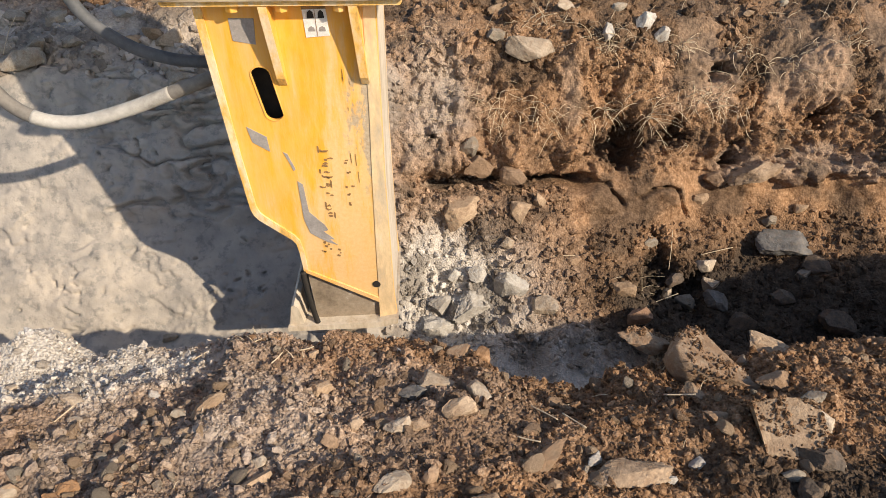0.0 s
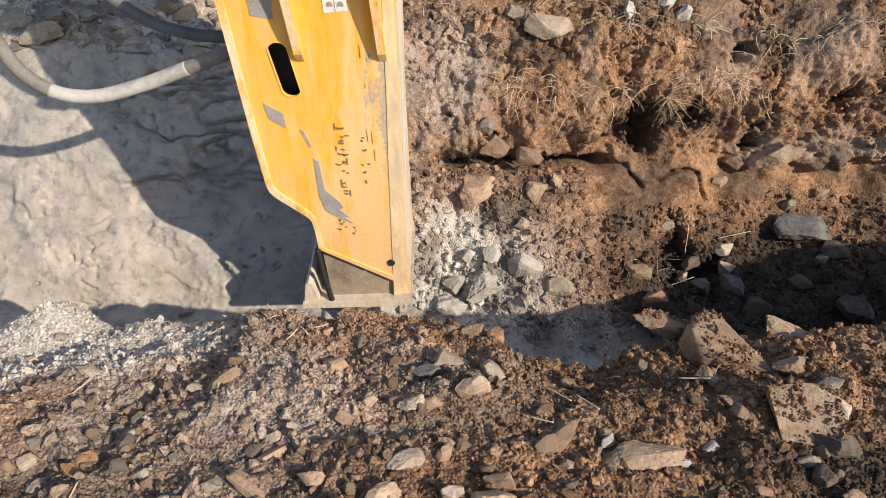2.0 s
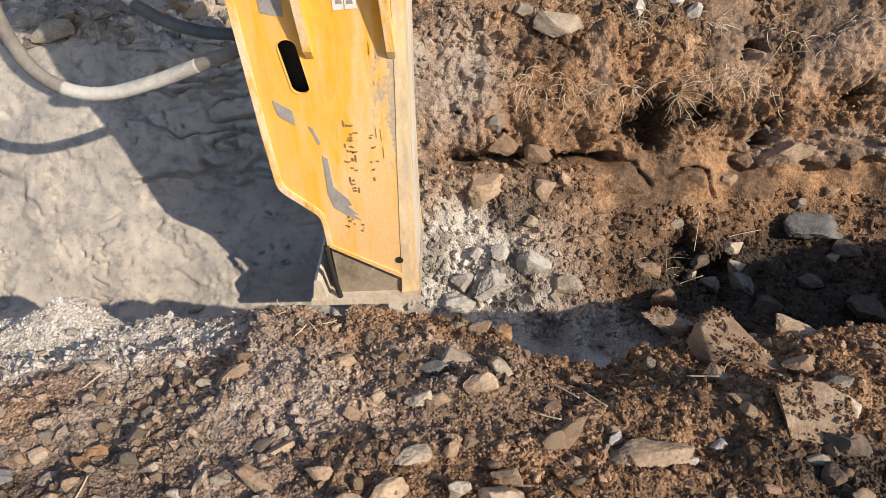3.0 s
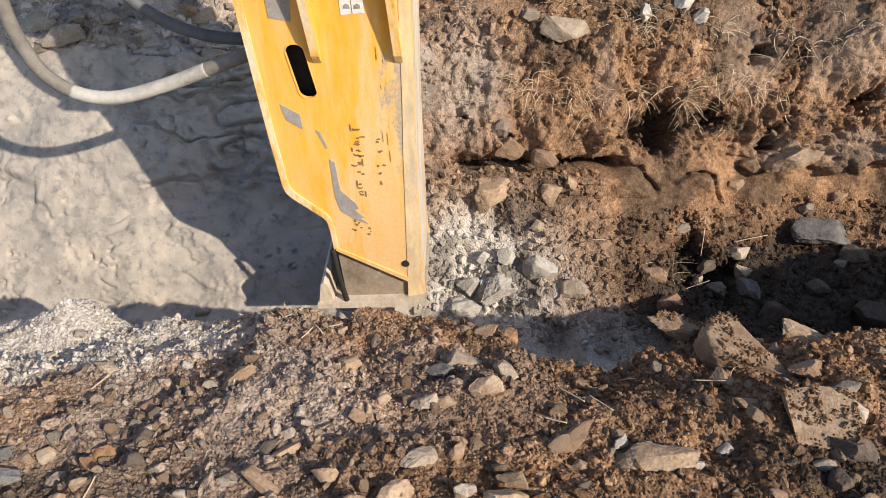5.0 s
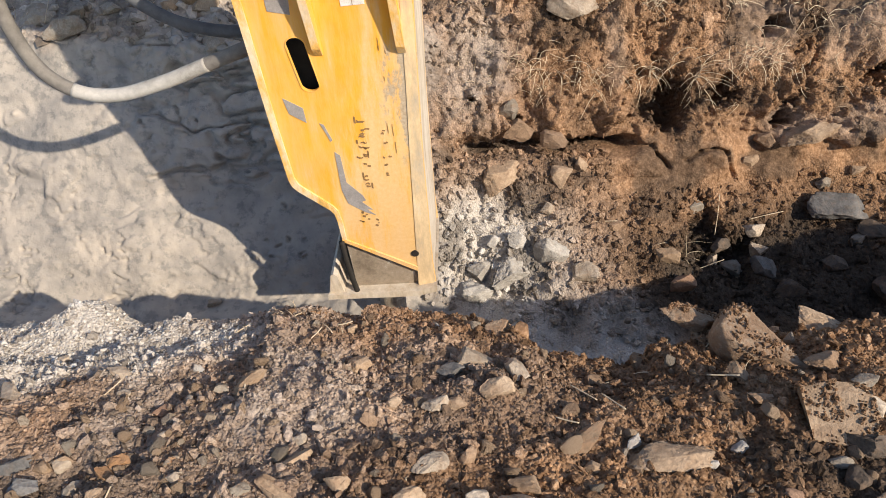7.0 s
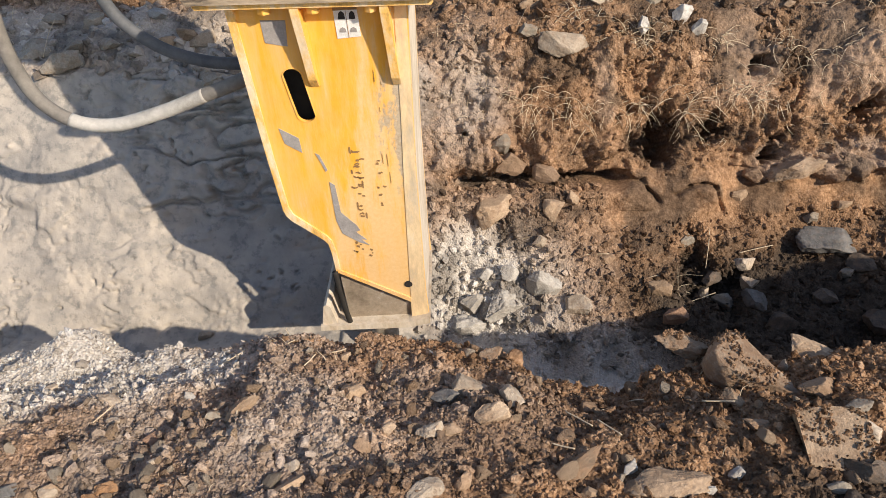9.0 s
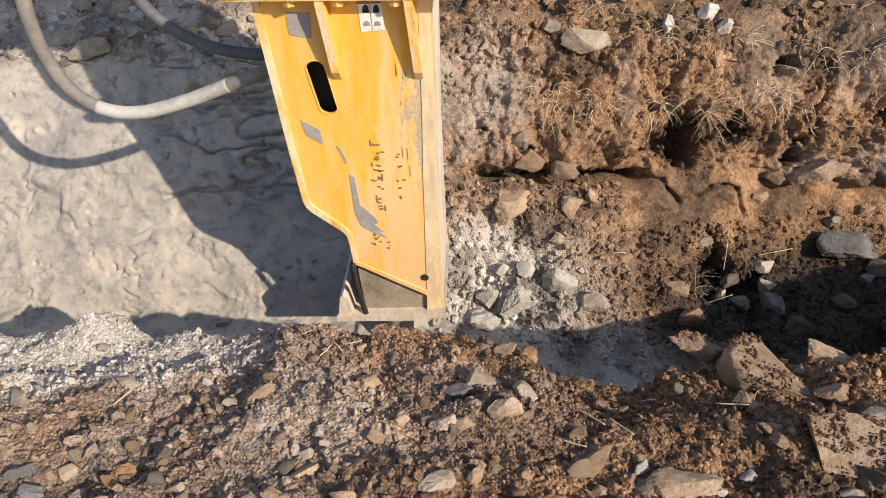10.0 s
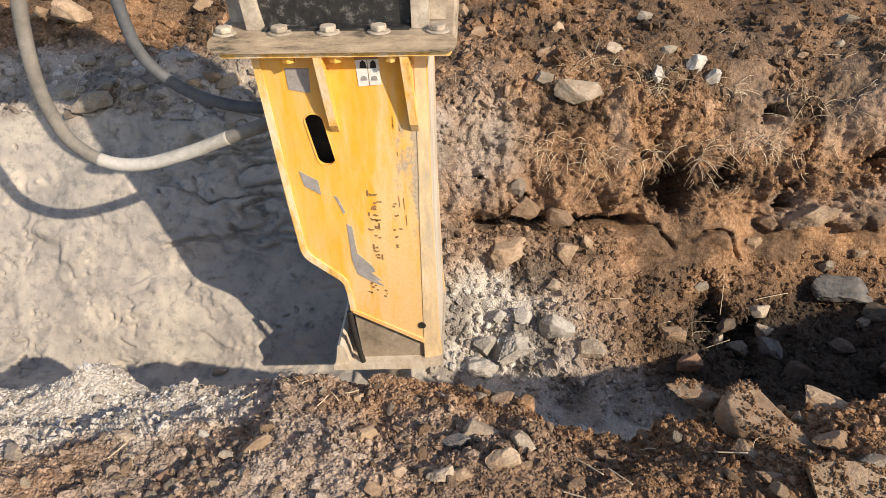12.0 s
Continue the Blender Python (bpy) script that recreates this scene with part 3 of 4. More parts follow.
    tagged(ob, label or f"{size} angular {tint} stone {where}", "stone", "loose stones")
    return ob


stone(0.152, 1.217, 1.015, 0.140, 0.068, 0.062, 'pale', 200)
stone(0.239, 1.165, 1.056, 0.062, 0.081, 0.074, 'pale', 201)
stone(0.180, 1.078, 1.081, 0.102, 0.059, 0.055, 'tan', 202)
stone(0.064, 1.187, 1.026, 0.084, 0.050, 0.046, 'slate', 203)
stone(0.038, 1.051, 1.063, 0.074, 0.052, 0.048, 'pale', 204)
stone(-0.188, 1.239, 0.997, 0.076, 0.060, 0.055, 'tan', 205)
stone(0.390, 0.950, 1.064, 0.132, 0.065, 0.060, 'caked', 206)
stone(0.559, 0.882, 1.084, 0.222, 0.093, 0.037, 'tan', 207, yaw=8, tilt=(4, -6), rough=0.11)
stone(0.503, 0.933, 1.065, 0.055, 0.028, 0.025, 'white', 208)
stone(0.664, 0.881, 1.055, 0.048, 0.032, 0.029, 'white', 209)
stone(0.750, 0.923, 1.050, 0.046, 0.030, 0.027, 'white', 210)
stone(0.030, 0.853, 1.114, 0.099, 0.048, 0.044, 'pale', 211)
stone(-0.135, 1.465, 0.957, 0.171, 0.072, 0.044, 'earth', 212, cuts=22, rough=0.07, label="crumbly brown lump of earth on the near crest", name="earth_clod")
stone(-0.374, 1.493, 0.935, 0.147, 0.062, 0.057, 'earth', 213, cuts=22, rough=0.07, label="crumbly brown lump of earth on the near crest", name="earth_clod")
stone(0.027, 1.415, 0.941, 0.047, 0.045, 0.041, 'white', 214)
stone(0.206, 1.412, 0.945, 0.091, 0.071, 0.065, 'caked', 215)
stone(0.279, 1.394, 0.957, 0.058, 0.053, 0.048, 'earth', 216, cuts=20, rough=0.07, label="orange crumbling clod on the near crest of the trench", name="earth_clod")
stone(-0.881, 1.250, 0.951, 0.108, 0.045, 0.039, 'pale', 217)
stone(-0.839, 1.161, 0.977, 0.053, 0.038, 0.035, 'pale', 218)
stone(-0.707, 1.104, 0.973, 0.080, 0.050, 0.046, 'red', 219)
stone(-0.462, 1.145, 1.052, 0.114, 0.048, 0.043, 'tan', 220)
stone(-0.495, 1.054, 1.052, 0.059, 0.037, 0.034, 'tan', 221)
stone(-0.540, 1.033, 1.048, 0.052, 0.027, 0.025, 'pale', 222)
stone(-0.290, 0.949, 1.069, 0.047, 0.033, 0.030, 'pale', 223)
stone(-0.593, 0.897, 1.063, 0.046, 0.029, 0.026, 'pale', 224)
stone(-0.750, 0.924, 1.023, 0.072, 0.036, 0.033, 'orange', 225)
stone(-0.893, 0.930, 1.015, 0.066, 0.033, 0.031, 'tan', 226)
stone(-0.656, 0.992, 1.031, 0.042, 0.024, 0.022, 'pale', 227)
stone(-0.635, 1.123, 0.995, 0.038, 0.026, 0.024, 'pale', 228)
stone(-0.549, 1.139, 1.026, 0.052, 0.037, 0.034, 'grey', 229)
stone(-0.662, 1.260, 0.964, 0.041, 0.025, 0.023, 'white', 230)
stone(0.777, 1.409, 0.978, 0.218, 0.097, 0.089, 'caked', 231, yaw=-15, tilt=(10, 16), rough=0.12, cuts=20, label="jagged pale rock fragment caked with brown earth on the near bank", name="rock_slab")
stone(0.943, 1.291, 0.968, 0.289, 0.157, 0.144, 'caked', 232, yaw=-38, tilt=(14, 12), rough=0.045, cuts=8, label="large grey rock slab caked with brown earth on the near bank", name="rock_slab")
stone(0.857, 1.361, 0.923, 0.175, 0.088, 0.081, 'caked', 233, yaw=-25, tilt=(10, 10), rough=0.10, label="earth-caked broken rock beside a slab on the near bank", name="rock_slab")
stone(0.830, 1.155, 1.027, 0.086, 0.041, 0.038, 'caked', 234)
stone(0.848, 1.063, 1.051, 0.075, 0.044, 0.041, 'brown', 235)
stone(0.978, 1.002, 1.066, 0.184, 0.182, 0.167, 'tan', 236, yaw=-6, tilt=(14, -4), rough=0.035, cuts=8, label="large squared brown rock stained with earth on the near bank", name="rock_slab")
stone(1.106, 1.029, 1.050, 0.090, 0.075, 0.069, 'pale', 237)
stone(1.207, 1.437, 0.883, 0.226, 0.118, 0.109, 'tan', 238, yaw=-20, tilt=(0, 14))
stone(1.064, 1.194, 1.030, 0.126, 0.061, 0.056, 'brown', 239)
stone(1.110, 1.098, 1.067, 0.069, 0.065, 0.059, 'grey', 240)
stone(1.149, 2.377, 0.170, 0.132, 0.079, 0.122, 'red', 241)
stone(1.031, 0.910, 1.074, 0.100, 0.084, 0.077, 'dark', 242)
stone(1.361, 1.394, 0.863, 0.119, 0.060, 0.055, 'brown', 243)
stone(-0.026, 0.761, 1.124, 0.094, 0.050, 0.045, 'tan', 244)
stone(-0.103, 0.706, 1.143, 0.064, 0.073, 0.067, 'tan', 245)
stone(-0.148, 0.685, 1.125, 0.074, 0.042, 0.038, 'white', 246)
stone(0.122, 0.760, 1.123, 0.063, 0.052, 0.048, 'pale', 247)
stone(0.234, 0.739, 1.105, 0.140, 0.084, 0.077, 'tan', 248, yaw=-30, tilt=(16, 10))
stone(0.075, 0.703, 1.125, 0.053, 0.048, 0.044, 'pale', 249)
stone(0.170, 0.683, 1.116, 0.080, 0.033, 0.030, 'pale', 250)
stone(-0.174, 0.799, 1.124, 0.070, 0.044, 0.040, 'tan', 251)
stone(0.236, 0.810, 1.092, 0.089, 0.056, 0.051, 'tan', 252)
stone(-1.004, 0.923, 1.012, 0.092, 0.052, 0.048, 'slate', 253)
stone(-0.940, 0.919, 1.007, 0.053, 0.035, 0.032, 'tan', 254)
stone(-0.886, 0.924, 1.011, 0.056, 0.035, 0.032, 'pale', 255)
stone(-0.757, 0.878, 1.037, 0.073, 0.036, 0.033, 'orange', 256)
stone(-0.738, 0.926, 1.024, 0.075, 0.037, 0.034, 'orange', 257)
stone(-0.593, 0.898, 1.063, 0.041, 0.029, 0.026, 'orange', 258)
stone(-0.568, 0.853, 1.070, 0.049, 0.030, 0.028, 'pale', 259)
stone(-0.844, 0.854, 1.001, 0.070, 0.039, 0.035, 'grey', 260)
stone(-0.753, 0.812, 1.060, 0.043, 0.042, 0.038, 'tan', 261)
stone(-0.684, 0.766, 1.051, 0.087, 0.037, 0.029, 'tan', 262)
stone(-0.635, 0.728, 1.058, 0.059, 0.029, 0.026, 'pale', 263)
stone(-0.693, 0.736, 1.048, 0.053, 0.034, 0.031, 'pale', 264)
stone(-0.496, 0.777, 1.084, 0.047, 0.029, 0.027, 'pale', 265)
stone(-0.406, 0.806, 1.088, 0.057, 0.034, 0.031, 'grey', 266)
stone(-0.317, 0.792, 1.093, 0.116, 0.049, 0.031, 'tan', 267)
stone(-0.263, 0.745, 1.093, 0.087, 0.036, 0.026, 'grey', 268)
stone(-0.959, 0.859, 1.011, 0.080, 0.044, 0.040, 'slate', 269)
stone(-0.846, 0.746, 1.034, 0.090, 0.045, 0.042, 'dark', 270)
stone(0.972, 0.827, 1.077, 0.094, 0.060, 0.055, 'dark', 271)
stone(1.006, 0.773, 1.084, 0.051, 0.041, 0.038, 'tan', 272)
stone(1.061, 0.905, 1.074, 0.077, 0.069, 0.064, 'dark', 273)
stone(0.734, 0.739, 1.076, 0.071, 0.030, 0.027, 'tan', 274)
stone(0.529, 0.729, 1.064, 0.086, 0.036, 0.030, 'tan', 275)
stone(0.956, 0.870, 1.077, 0.060, 0.039, 0.035, 'grey', 276)
stone(0.645, 3.305, 1.180, 0.288, 0.173, 0.149, 'pale', 277, yaw=-12, tilt=(6, 14), cuts=16)
stone(0.288, 2.848, 0.504, 0.260, 0.156, 0.185, 'tan', 278, yaw=10, tilt=(0, -12))
stone(0.515, 2.557, 0.242, 0.202, 0.128, 0.203, 'dusty', 279, tilt=(10, 20))
stone(0.680, 2.453, 0.193, 0.191, 0.115, 0.108, 'pale', 280, tilt=(0, -24))
stone(0.328, 2.514, 0.126, 0.204, 0.123, 0.183, 'dusty', 281, rough=0.14, cuts=7)
stone(0.187, 2.573, 0.095, 0.148, 0.089, 0.141, 'dusty', 282)
stone(0.151, 2.478, 0.036, 0.212, 0.127, 0.145, 'dusty', 283, rough=0.12)
stone(0.379, 2.620, 0.269, 0.105, 0.073, 0.116, 'dusty', 284)
stone(0.259, 2.659, 0.232, 0.087, 0.057, 0.090, 'dusty', 285)
stone(0.530, 2.700, 0.397, 0.098, 0.059, 0.077, 'pale', 286)
stone(2.034, 2.812, 0.286, 0.338, 0.203, 0.103, 'slate', 287, yaw=4, tilt=(6, 4), cuts=16)
stone(1.581, 2.707, 0.224, 0.114, 0.068, 0.102, 'pale', 288)
stone(1.568, 2.593, 0.186, 0.118, 0.071, 0.089, 'pale', 289)
stone(1.371, 2.626, 0.104, 0.074, 0.065, 0.103, 'pale', 290)
stone(1.590, 2.504, 0.147, 0.169, 0.101, 0.088, 'slate', 291)
stone(1.092, 2.512, 0.241, 0.122, 0.073, 0.113, 'tan', 292)
stone(1.292, 2.795, 0.313, 0.081, 0.050, 0.079, 'grey', 293)
stone(2.138, 2.974, 0.397, 0.096, 0.058, 0.069, 'tan', 294)
stone(1.987, 2.952, 0.329, 0.076, 0.048, 0.076, 'grey', 295)
stone(2.075, 2.641, 0.211, 0.105, 0.063, 0.072, 'grey', 296)
stone(1.402, 2.647, 0.192, 0.120, 0.072, 0.084, 'dark', 297)
stone(-1.883, 3.288, 1.139, 0.215, 0.129, 0.147, 'grey', 298, yaw=20, tilt=(10, -14))
stone(-1.846, 3.383, 1.180, 0.175, 0.105, 0.085, 'grey', 299)
stone(-2.059, 3.419, 1.151, 0.205, 0.123, 0.144, 'grey', 300)
stone(-1.480, 3.667, 1.255, 0.149, 0.089, 0.066, 'white', 301)
stone(-1.210, 3.521, 1.159, 0.181, 0.108, 0.105, 'pale', 302)
stone(-1.115, 3.249, 1.066, 0.207, 0.124, 0.073, 'grey', 303, yaw=-14)
stone(-1.837, 3.657, 1.209, 0.150, 0.090, 0.120, 'grey', 304)
stone(-1.294, 3.515, 1.200, 0.118, 0.071, 0.087, 'tan', 305)
stone(-1.385, 3.495, 1.174, 0.103, 0.062, 0.070, 'tan', 306)
stone(-1.027, 3.456, 1.118, 0.103, 0.062, 0.099, 'pale', 307)
stone(-1.689, 3.432, 1.181, 0.149, 0.090, 0.069, 'grey', 308)
stone(0.392, 2.971, 0.690, 0.145, 0.087, 0.128, 'brown', 309, tilt=(0, 30))
stone(0.352, 3.043, 0.763, 0.113, 0.088, 0.140, 'grey', 310, tilt=(0, 30))
stone(0.562, 2.952, 0.647, 0.179, 0.108, 0.095, 'brown', 311)
stone(1.857, 3.003, 0.599, 0.282, 0.169, 0.113, 'tan', 312, yaw=0, tilt=(-12, -18), rough=0.12, label="pale broken rock set in the far bank", name="rock_vein")
stone(1.615, 3.025, 0.437, 0.104, 0.062, 0.076, 'tan', 313)
stone(1.077, 3.407, 1.224, 0.079, 0.063, 0.100, 'white', 314)
stone(1.289, 3.493, 1.247, 0.115, 0.072, 0.114, 'white', 315)
stone(1.376, 3.459, 1.192, 0.087, 0.068, 0.107, 'white', 316)
stone(-1.184, 1.182, 0.955, 0.119, 0.059, 0.054, 'pale', 50)
stone(-0.714, 1.020, 1.002, 0.043, 0.029, 0.027, 'grey', 97)
stone(-0.289, 0.886, 1.079, 0.092, 0.040, 0.037, 'tan', 68)
stone(-0.799, 0.789, 1.029, 0.064, 0.043, 0.039, 'tan', 27)
stone(-0.236, 1.402, 0.958, 0.049, 0.034, 0.031, 'tan', 21)
stone(0.078, 1.060, 1.057, 0.065, 0.045, 0.041, 'tan', 93)
stone(0.114, 0.895, 1.079, 0.070, 0.047, 0.043, 'brown', 90)
stone(0.399, 0.869, 1.062, 0.044, 0.029, 0.026, 'tan', 97)
stone(0.323, 0.737, 1.114, 0.051, 0.035, 0.032, 'grey', 24)
stone(0.816, 0.791, 1.082, 0.043, 0.029, 0.027, 'red', 52)
stone(-0.076, 1.047, 1.068, 0.053, 0.035, 0.032, 'tan', 55)
stone(-0.135, 1.004, 1.074, 0.057, 0.038, 0.035, 'brown', 57)
stone(-1.180, 1.401, 0.837, 0.052, 0.035, 0.032, 'pale', 20)
stone(0.472, 1.211, 0.940, 0.067, 0.045, 0.041, 'brown', 29)
stone(1.485, 2.602, 0.067, 0.156, 0.093, 0.093, 'grey', 25)
stone(2.141, 2.654, 0.250, 0.161, 0.097, 0.100, 'dark', 81)
stone(0.581, 2.820, 0.514, 0.113, 0.076, 0.120, 'tan', 56)
stone(0.701, 2.881, 0.524, 0.075, 0.073, 0.115, 'tan', 35)
stone(-1.193, 2.474, 0.008, 0.092, 0.055, 0.059, 'grey', 45)
stone(0.855, 2.646, 0.325, 0.080, 0.048, 0.059, 'brown', 75)
stone(0.868, 3.545, 1.313, 0.118, 0.071, 0.065, 'pale', 81)
stone(0.523, 3.613, 1.277, 0.134, 0.080, 0.084, 'tan', 71)
stone(0.052, 4.222, 1.333, 0.140, 0.084, 0.106, 'tan', 25)
stone(0.141, 3.882, 1.291, 0.146, 0.088, 0.098, 'tan', 41)
stone(0.592, 3.815, 1.337, 0.114, 0.068, 0.089, 'tan', 12)
stone(2.285, 4.017, 1.302, 0.127, 0.076, 0.091, 'grey', 7)
stone(2.127, 3.742, 1.255, 0.081, 0.049, 0.055, 'grey', 90)
stone(-2.266, 4.063, 1.398, 0.252, 0.151, 0.182, 'tan', 29)
stone(-2.520, 4.144, 1.370, 0.155, 0.093, 0.125, 'tan', 35)
stone(-1.569, 4.327, 1.367, 0.142, 0.085, 0.080, 'tan', 97)
stone(-2.079, 3.697, 1.228, 0.150, 0.090, 0.073, 'grey', 15)
stone(1.138, 3.536, 1.300, 0.109, 0.066, 0.063, 'grey', 3)
stone(1.895, 3.642, 1.230, 0.069, 0.041, 0.048, 'tan', 5)
stone(-0.754, 3.266, 1.058, 0.138, 0.083, 0.089, 'grey', 45)
stone(0.482, 3.388, 1.210, 0.105, 0.063, 0.080, 'grey', 89)
stone(1.070, 3.829, 1.393, 0.096, 0.058, 0.071, 'grey', 10)
stone(1.672, 3.082, 0.528, 0.125, 0.075, 0.102, 'brown', 65)
stone(1.675, 2.411, 0.098, 0.197, 0.118, 0.115, 'dark', 66)
stone(1.935, 2.528, 0.140, 0.174, 0.104, 0.097, 'dark', 67)
stone(2.128, 2.365, 0.143, 0.218, 0.131, 0.121, 'dark', 70)


# ---------- helpers for built things ----------
def part(name, bm, material, parent=None, label="", bevel=0.0, smooth=False):
    """Links a bmesh as one mesh object, under a thing or a part."""
    if bevel:
        sharp = [e for e in bm.edges if len(e.link_faces) == 2 and e.calc_face_angle(0) > 0.5]
        bmesh.ops.bevel(bm, geom=sharp, offset=bevel, segments=2, affect="EDGES", profile=0.6)
    bmesh.ops.recalc_face_normals(bm, faces=bm.faces)
    me = bpy.data.meshes.new(name)
    for f in bm.faces:
        f.smooth = smooth
    bm.to_mesh(me)
    bm.free()
    me.materials.append(material)
    ob = new(name, me)
    if parent is not None:
        ob.parent = parent
    if label:
        tagged(ob, label)
    return ob


def box(x0, x1, y0, y1, z0, z1, bm=None):
    bm = bm or bmesh.new()
    bmesh.ops.create_cube(bm, size=1, matrix=Matrix.Translation(((x0 + x1) / 2, (y0 + y1) / 2, (z0 + z1) / 2)) @ Matrix.Diagonal((x1 - x0, y1 - y0, z1 - z0, 1)))
    return bm


def slab(outline, y0, y1, bm=None):
    """A plate standing in the x-z plane with the given outline, from y0 to y1."""
    bm = bm or bmesh.new()
    a = [bm.verts.new((x, y0, z)) for x, z in outline]
    b = [bm.verts.new((x, y1, z)) for x, z in outline]
    bm.faces.new(a)
    bm.faces.new(b[::-1])
    for i in range(len(a)):
        j = (i + 1) % len(a)
        bm.faces.new((a[j], a[i], b[i], b[j]))
    return bm


def rod(a, b, r, r2=None, sides=20, bm=None):
    bm = bm or bmesh.new()
    a, b = Vector(a), Vector(b)
    m = Matrix.Translation((a + b) / 2) @ (b - a).to_track_quat("Z", "Y").to_matrix().to_4x4()
    bmesh.ops.create_cone(bm, cap_ends=True, segments=sides, radius1=r, radius2=r if r2 is None else r2, depth=(b - a).length, matrix=m)
    return bm


def glide(points, steps=12):
    """A smooth line through points."""
    p = [Vector(q) for q in points]
    p = [p[0] * 2 - p[1]] + p + [p[-1] * 2 - p[-2]]
    line = []
    for i in range(1, len(p) - 2):
        for s in range(steps):
            t = s / steps
            a, b, c, d = p[i - 1:i + 3]
            line.append(0.5 * (2 * b + (c - a) * t + (2 * a - 5 * b + 4 * c - d) * t * t + (3 * b - a - 3 * c + d) * t ** 3))
    return line + [p[-2]]


def pipe(line, r, sides=14, bm=None):
    bm = bm or bmesh.new()
    rings = []
    for i, c in enumerate(line):
        way = (line[min(i + 1, len(line) - 1)] - line[max(i - 1, 0)]).normalized()
        s = way.cross(Vector((0, 1, 0.2))).normalized()
        u = s.cross(way)
        rad = r[i] if isinstance(r, list) else r
        rings.append([bm.verts.new(c + rad * (math.cos(k * math.tau / sides) * s + math.sin(k * math.tau / sides) * u)) for k in range(sides)])
    for a, b in zip(rings, rings[1:]):
        for k in range(sides):
            bm.faces.new((a[k], a[(k + 1) % sides], b[(k + 1) % sides], b[k]))
    bm.faces.new(rings[0][::-1])
    bm.faces.new(rings[-1])
    return bm


# ---------- hydraulic breaker ----------
def bolt(x, y, z, parent, name, r, h, material, label=""):
    bm = rod((x, y, z), (x, y, z + h * 0.25), r * 1.35, sides=20)
    rod((x, y, z + h * 0.25), (x, y, z + h), r, sides=6, bm=bm)
    return part(name, bm, material, parent, label, bevel=0.005)


def breaker():
    top = new("hydraulic_breaker")
    top.location = (0, 0, 0)
    tagged(top, "yellow boxed hydraulic breaker with worn dusty paint, in the trench", "hydraulic breaker")
    Y = 2.10
    left = [(-0.597, 1.795), (-0.560, 1.25), (-0.541, 1.03), (-0.532, 1.000), (-0.515, 0.978), (-0.405, 0.885), (-0.391, 0.865), (-0.384, 0.82), (-0.378, 0.733)]
    right = [(-0.086, 0.568), (-0.086, 0.47), (-0.014, 0.49), (-0.022, 0.60), (-0.032, 1.15), (-0.030, 1.795)]
    # side plate with its long slot
    bm = slab(left + right, Y, Y + 0.016)
    plate = part("side_plate", bm, M_YELLOW, top, "yellow painted plate, bare and dusty at its free edge", bevel=0.006)
    cutter = bmesh.new()
    ring = []
    for k in range(24):
        a = k * math.tau / 24
        end = 1 if math.sin(a) >= 0 else -1
        ring.append((-0.409 - 0.013 * end + 0.033 * math.cos(a), 1.484 + 0.068 * end + 0.029 * math.sin(a)))
    slot_hole = part("slot_cutter", slab(ring, Y - 0.05, Y + 0.1, cutter), M_BLACK)
    mod = plate.modifiers.new("slot", "BOOLEAN")
    mod.object, mod.operation, mod.solver = slot_hole, "DIFFERENCE", "EXACT"
    bpy.context.view_layer.update()
    done = bpy.data.meshes.new_from_object(plate.evaluated_get(bpy.context.evaluated_depsgraph_get()))
    plate.modifiers.clear()
    plate.data = done
    bpy.data.objects.remove(slot_hole)
    # raised rim of the slot
    line = [Vector((x, Y - 0.001, z)) for x, z in ring]
    part("slot_rim", pipe(line + [line[0]], 0.0022, 8), M_YELLOW, plate)
    # worn band along the long edge
    inner = [(-0.570, 1.795), (-0.536, 1.25), (-0.518, 1.04), (-0.508, 1.012), (-0.496, 0.998), (-0.392, 0.905), (-0.376, 0.880), (-0.366, 0.83), (-0.361, 0.735)]
    bm = slab(left + inner[::-1], Y - 0.008, Y + 0.0)
    part("edge_band", bm, M_EDGE, plate, "pale worn edge band of the plate", bevel=0.003)
    # bare strip down the free edge, ending in a post beside the head
    bm = slab([(-0.072, 1.792), (-0.074, 1.40), (-0.080, 1.15), (-0.086, 0.60), (-0.088, 0.465), (-0.016, 0.487), (-0.024, 0.60), (-0.035, 1.15), (-0.034, 1.792)], Y - 0.003, Y)
    part("edge_strip", bm, M_STRIP, plate, "bare dusty steel strip with flaked paint", bevel=0.003)
    # lit lower lip of the painted plate
    bm = slab([(-0.380, 0.742), (-0.378, 0.724), (-0.086, 0.556), (-0.086, 0.578)], Y - 0.007, Y)
    part("lower_lip", bm, M_YELLOW, plate, bevel=0.002)
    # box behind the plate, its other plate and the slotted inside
    # near-black colour paints the shade seen through the slot
    part("housing", slab([(-0.570, 1.795), (-0.53, 1.02), (-0.375, 0.88), (-0.360, 0.50), (-0.04, 0.50), (-0.045, 1.795)], Y + 0.075, Y + 0.40), M_BLACK, top, "inside of the breaker box, blackened for its shade", bevel=0.004)
    part("far_side_plate", slab(left + right, Y + 0.43, Y + 0.458), M_YELLOW, top, bevel=0.006)
    part("edge_wall", slab([(-0.030, 1.79), (-0.032, 1.15), (-0.020, 0.50), (-0.050, 0.50), (-0.058, 1.15), (-0.056, 1.79)], Y + 0.029, Y + 0.429), M_SIDE, top, "bare dusty steel wall of the box", bevel=0.004)
    part("back_wall", slab([(-0.596, 1.79), (-0.559, 1.25), (-0.533, 1.00), (-0.505, 1.01), (-0.530, 1.25), (-0.566, 1.79)], Y + 0.029, Y + 0.429), M_YELLOW, top, bevel=0.004)
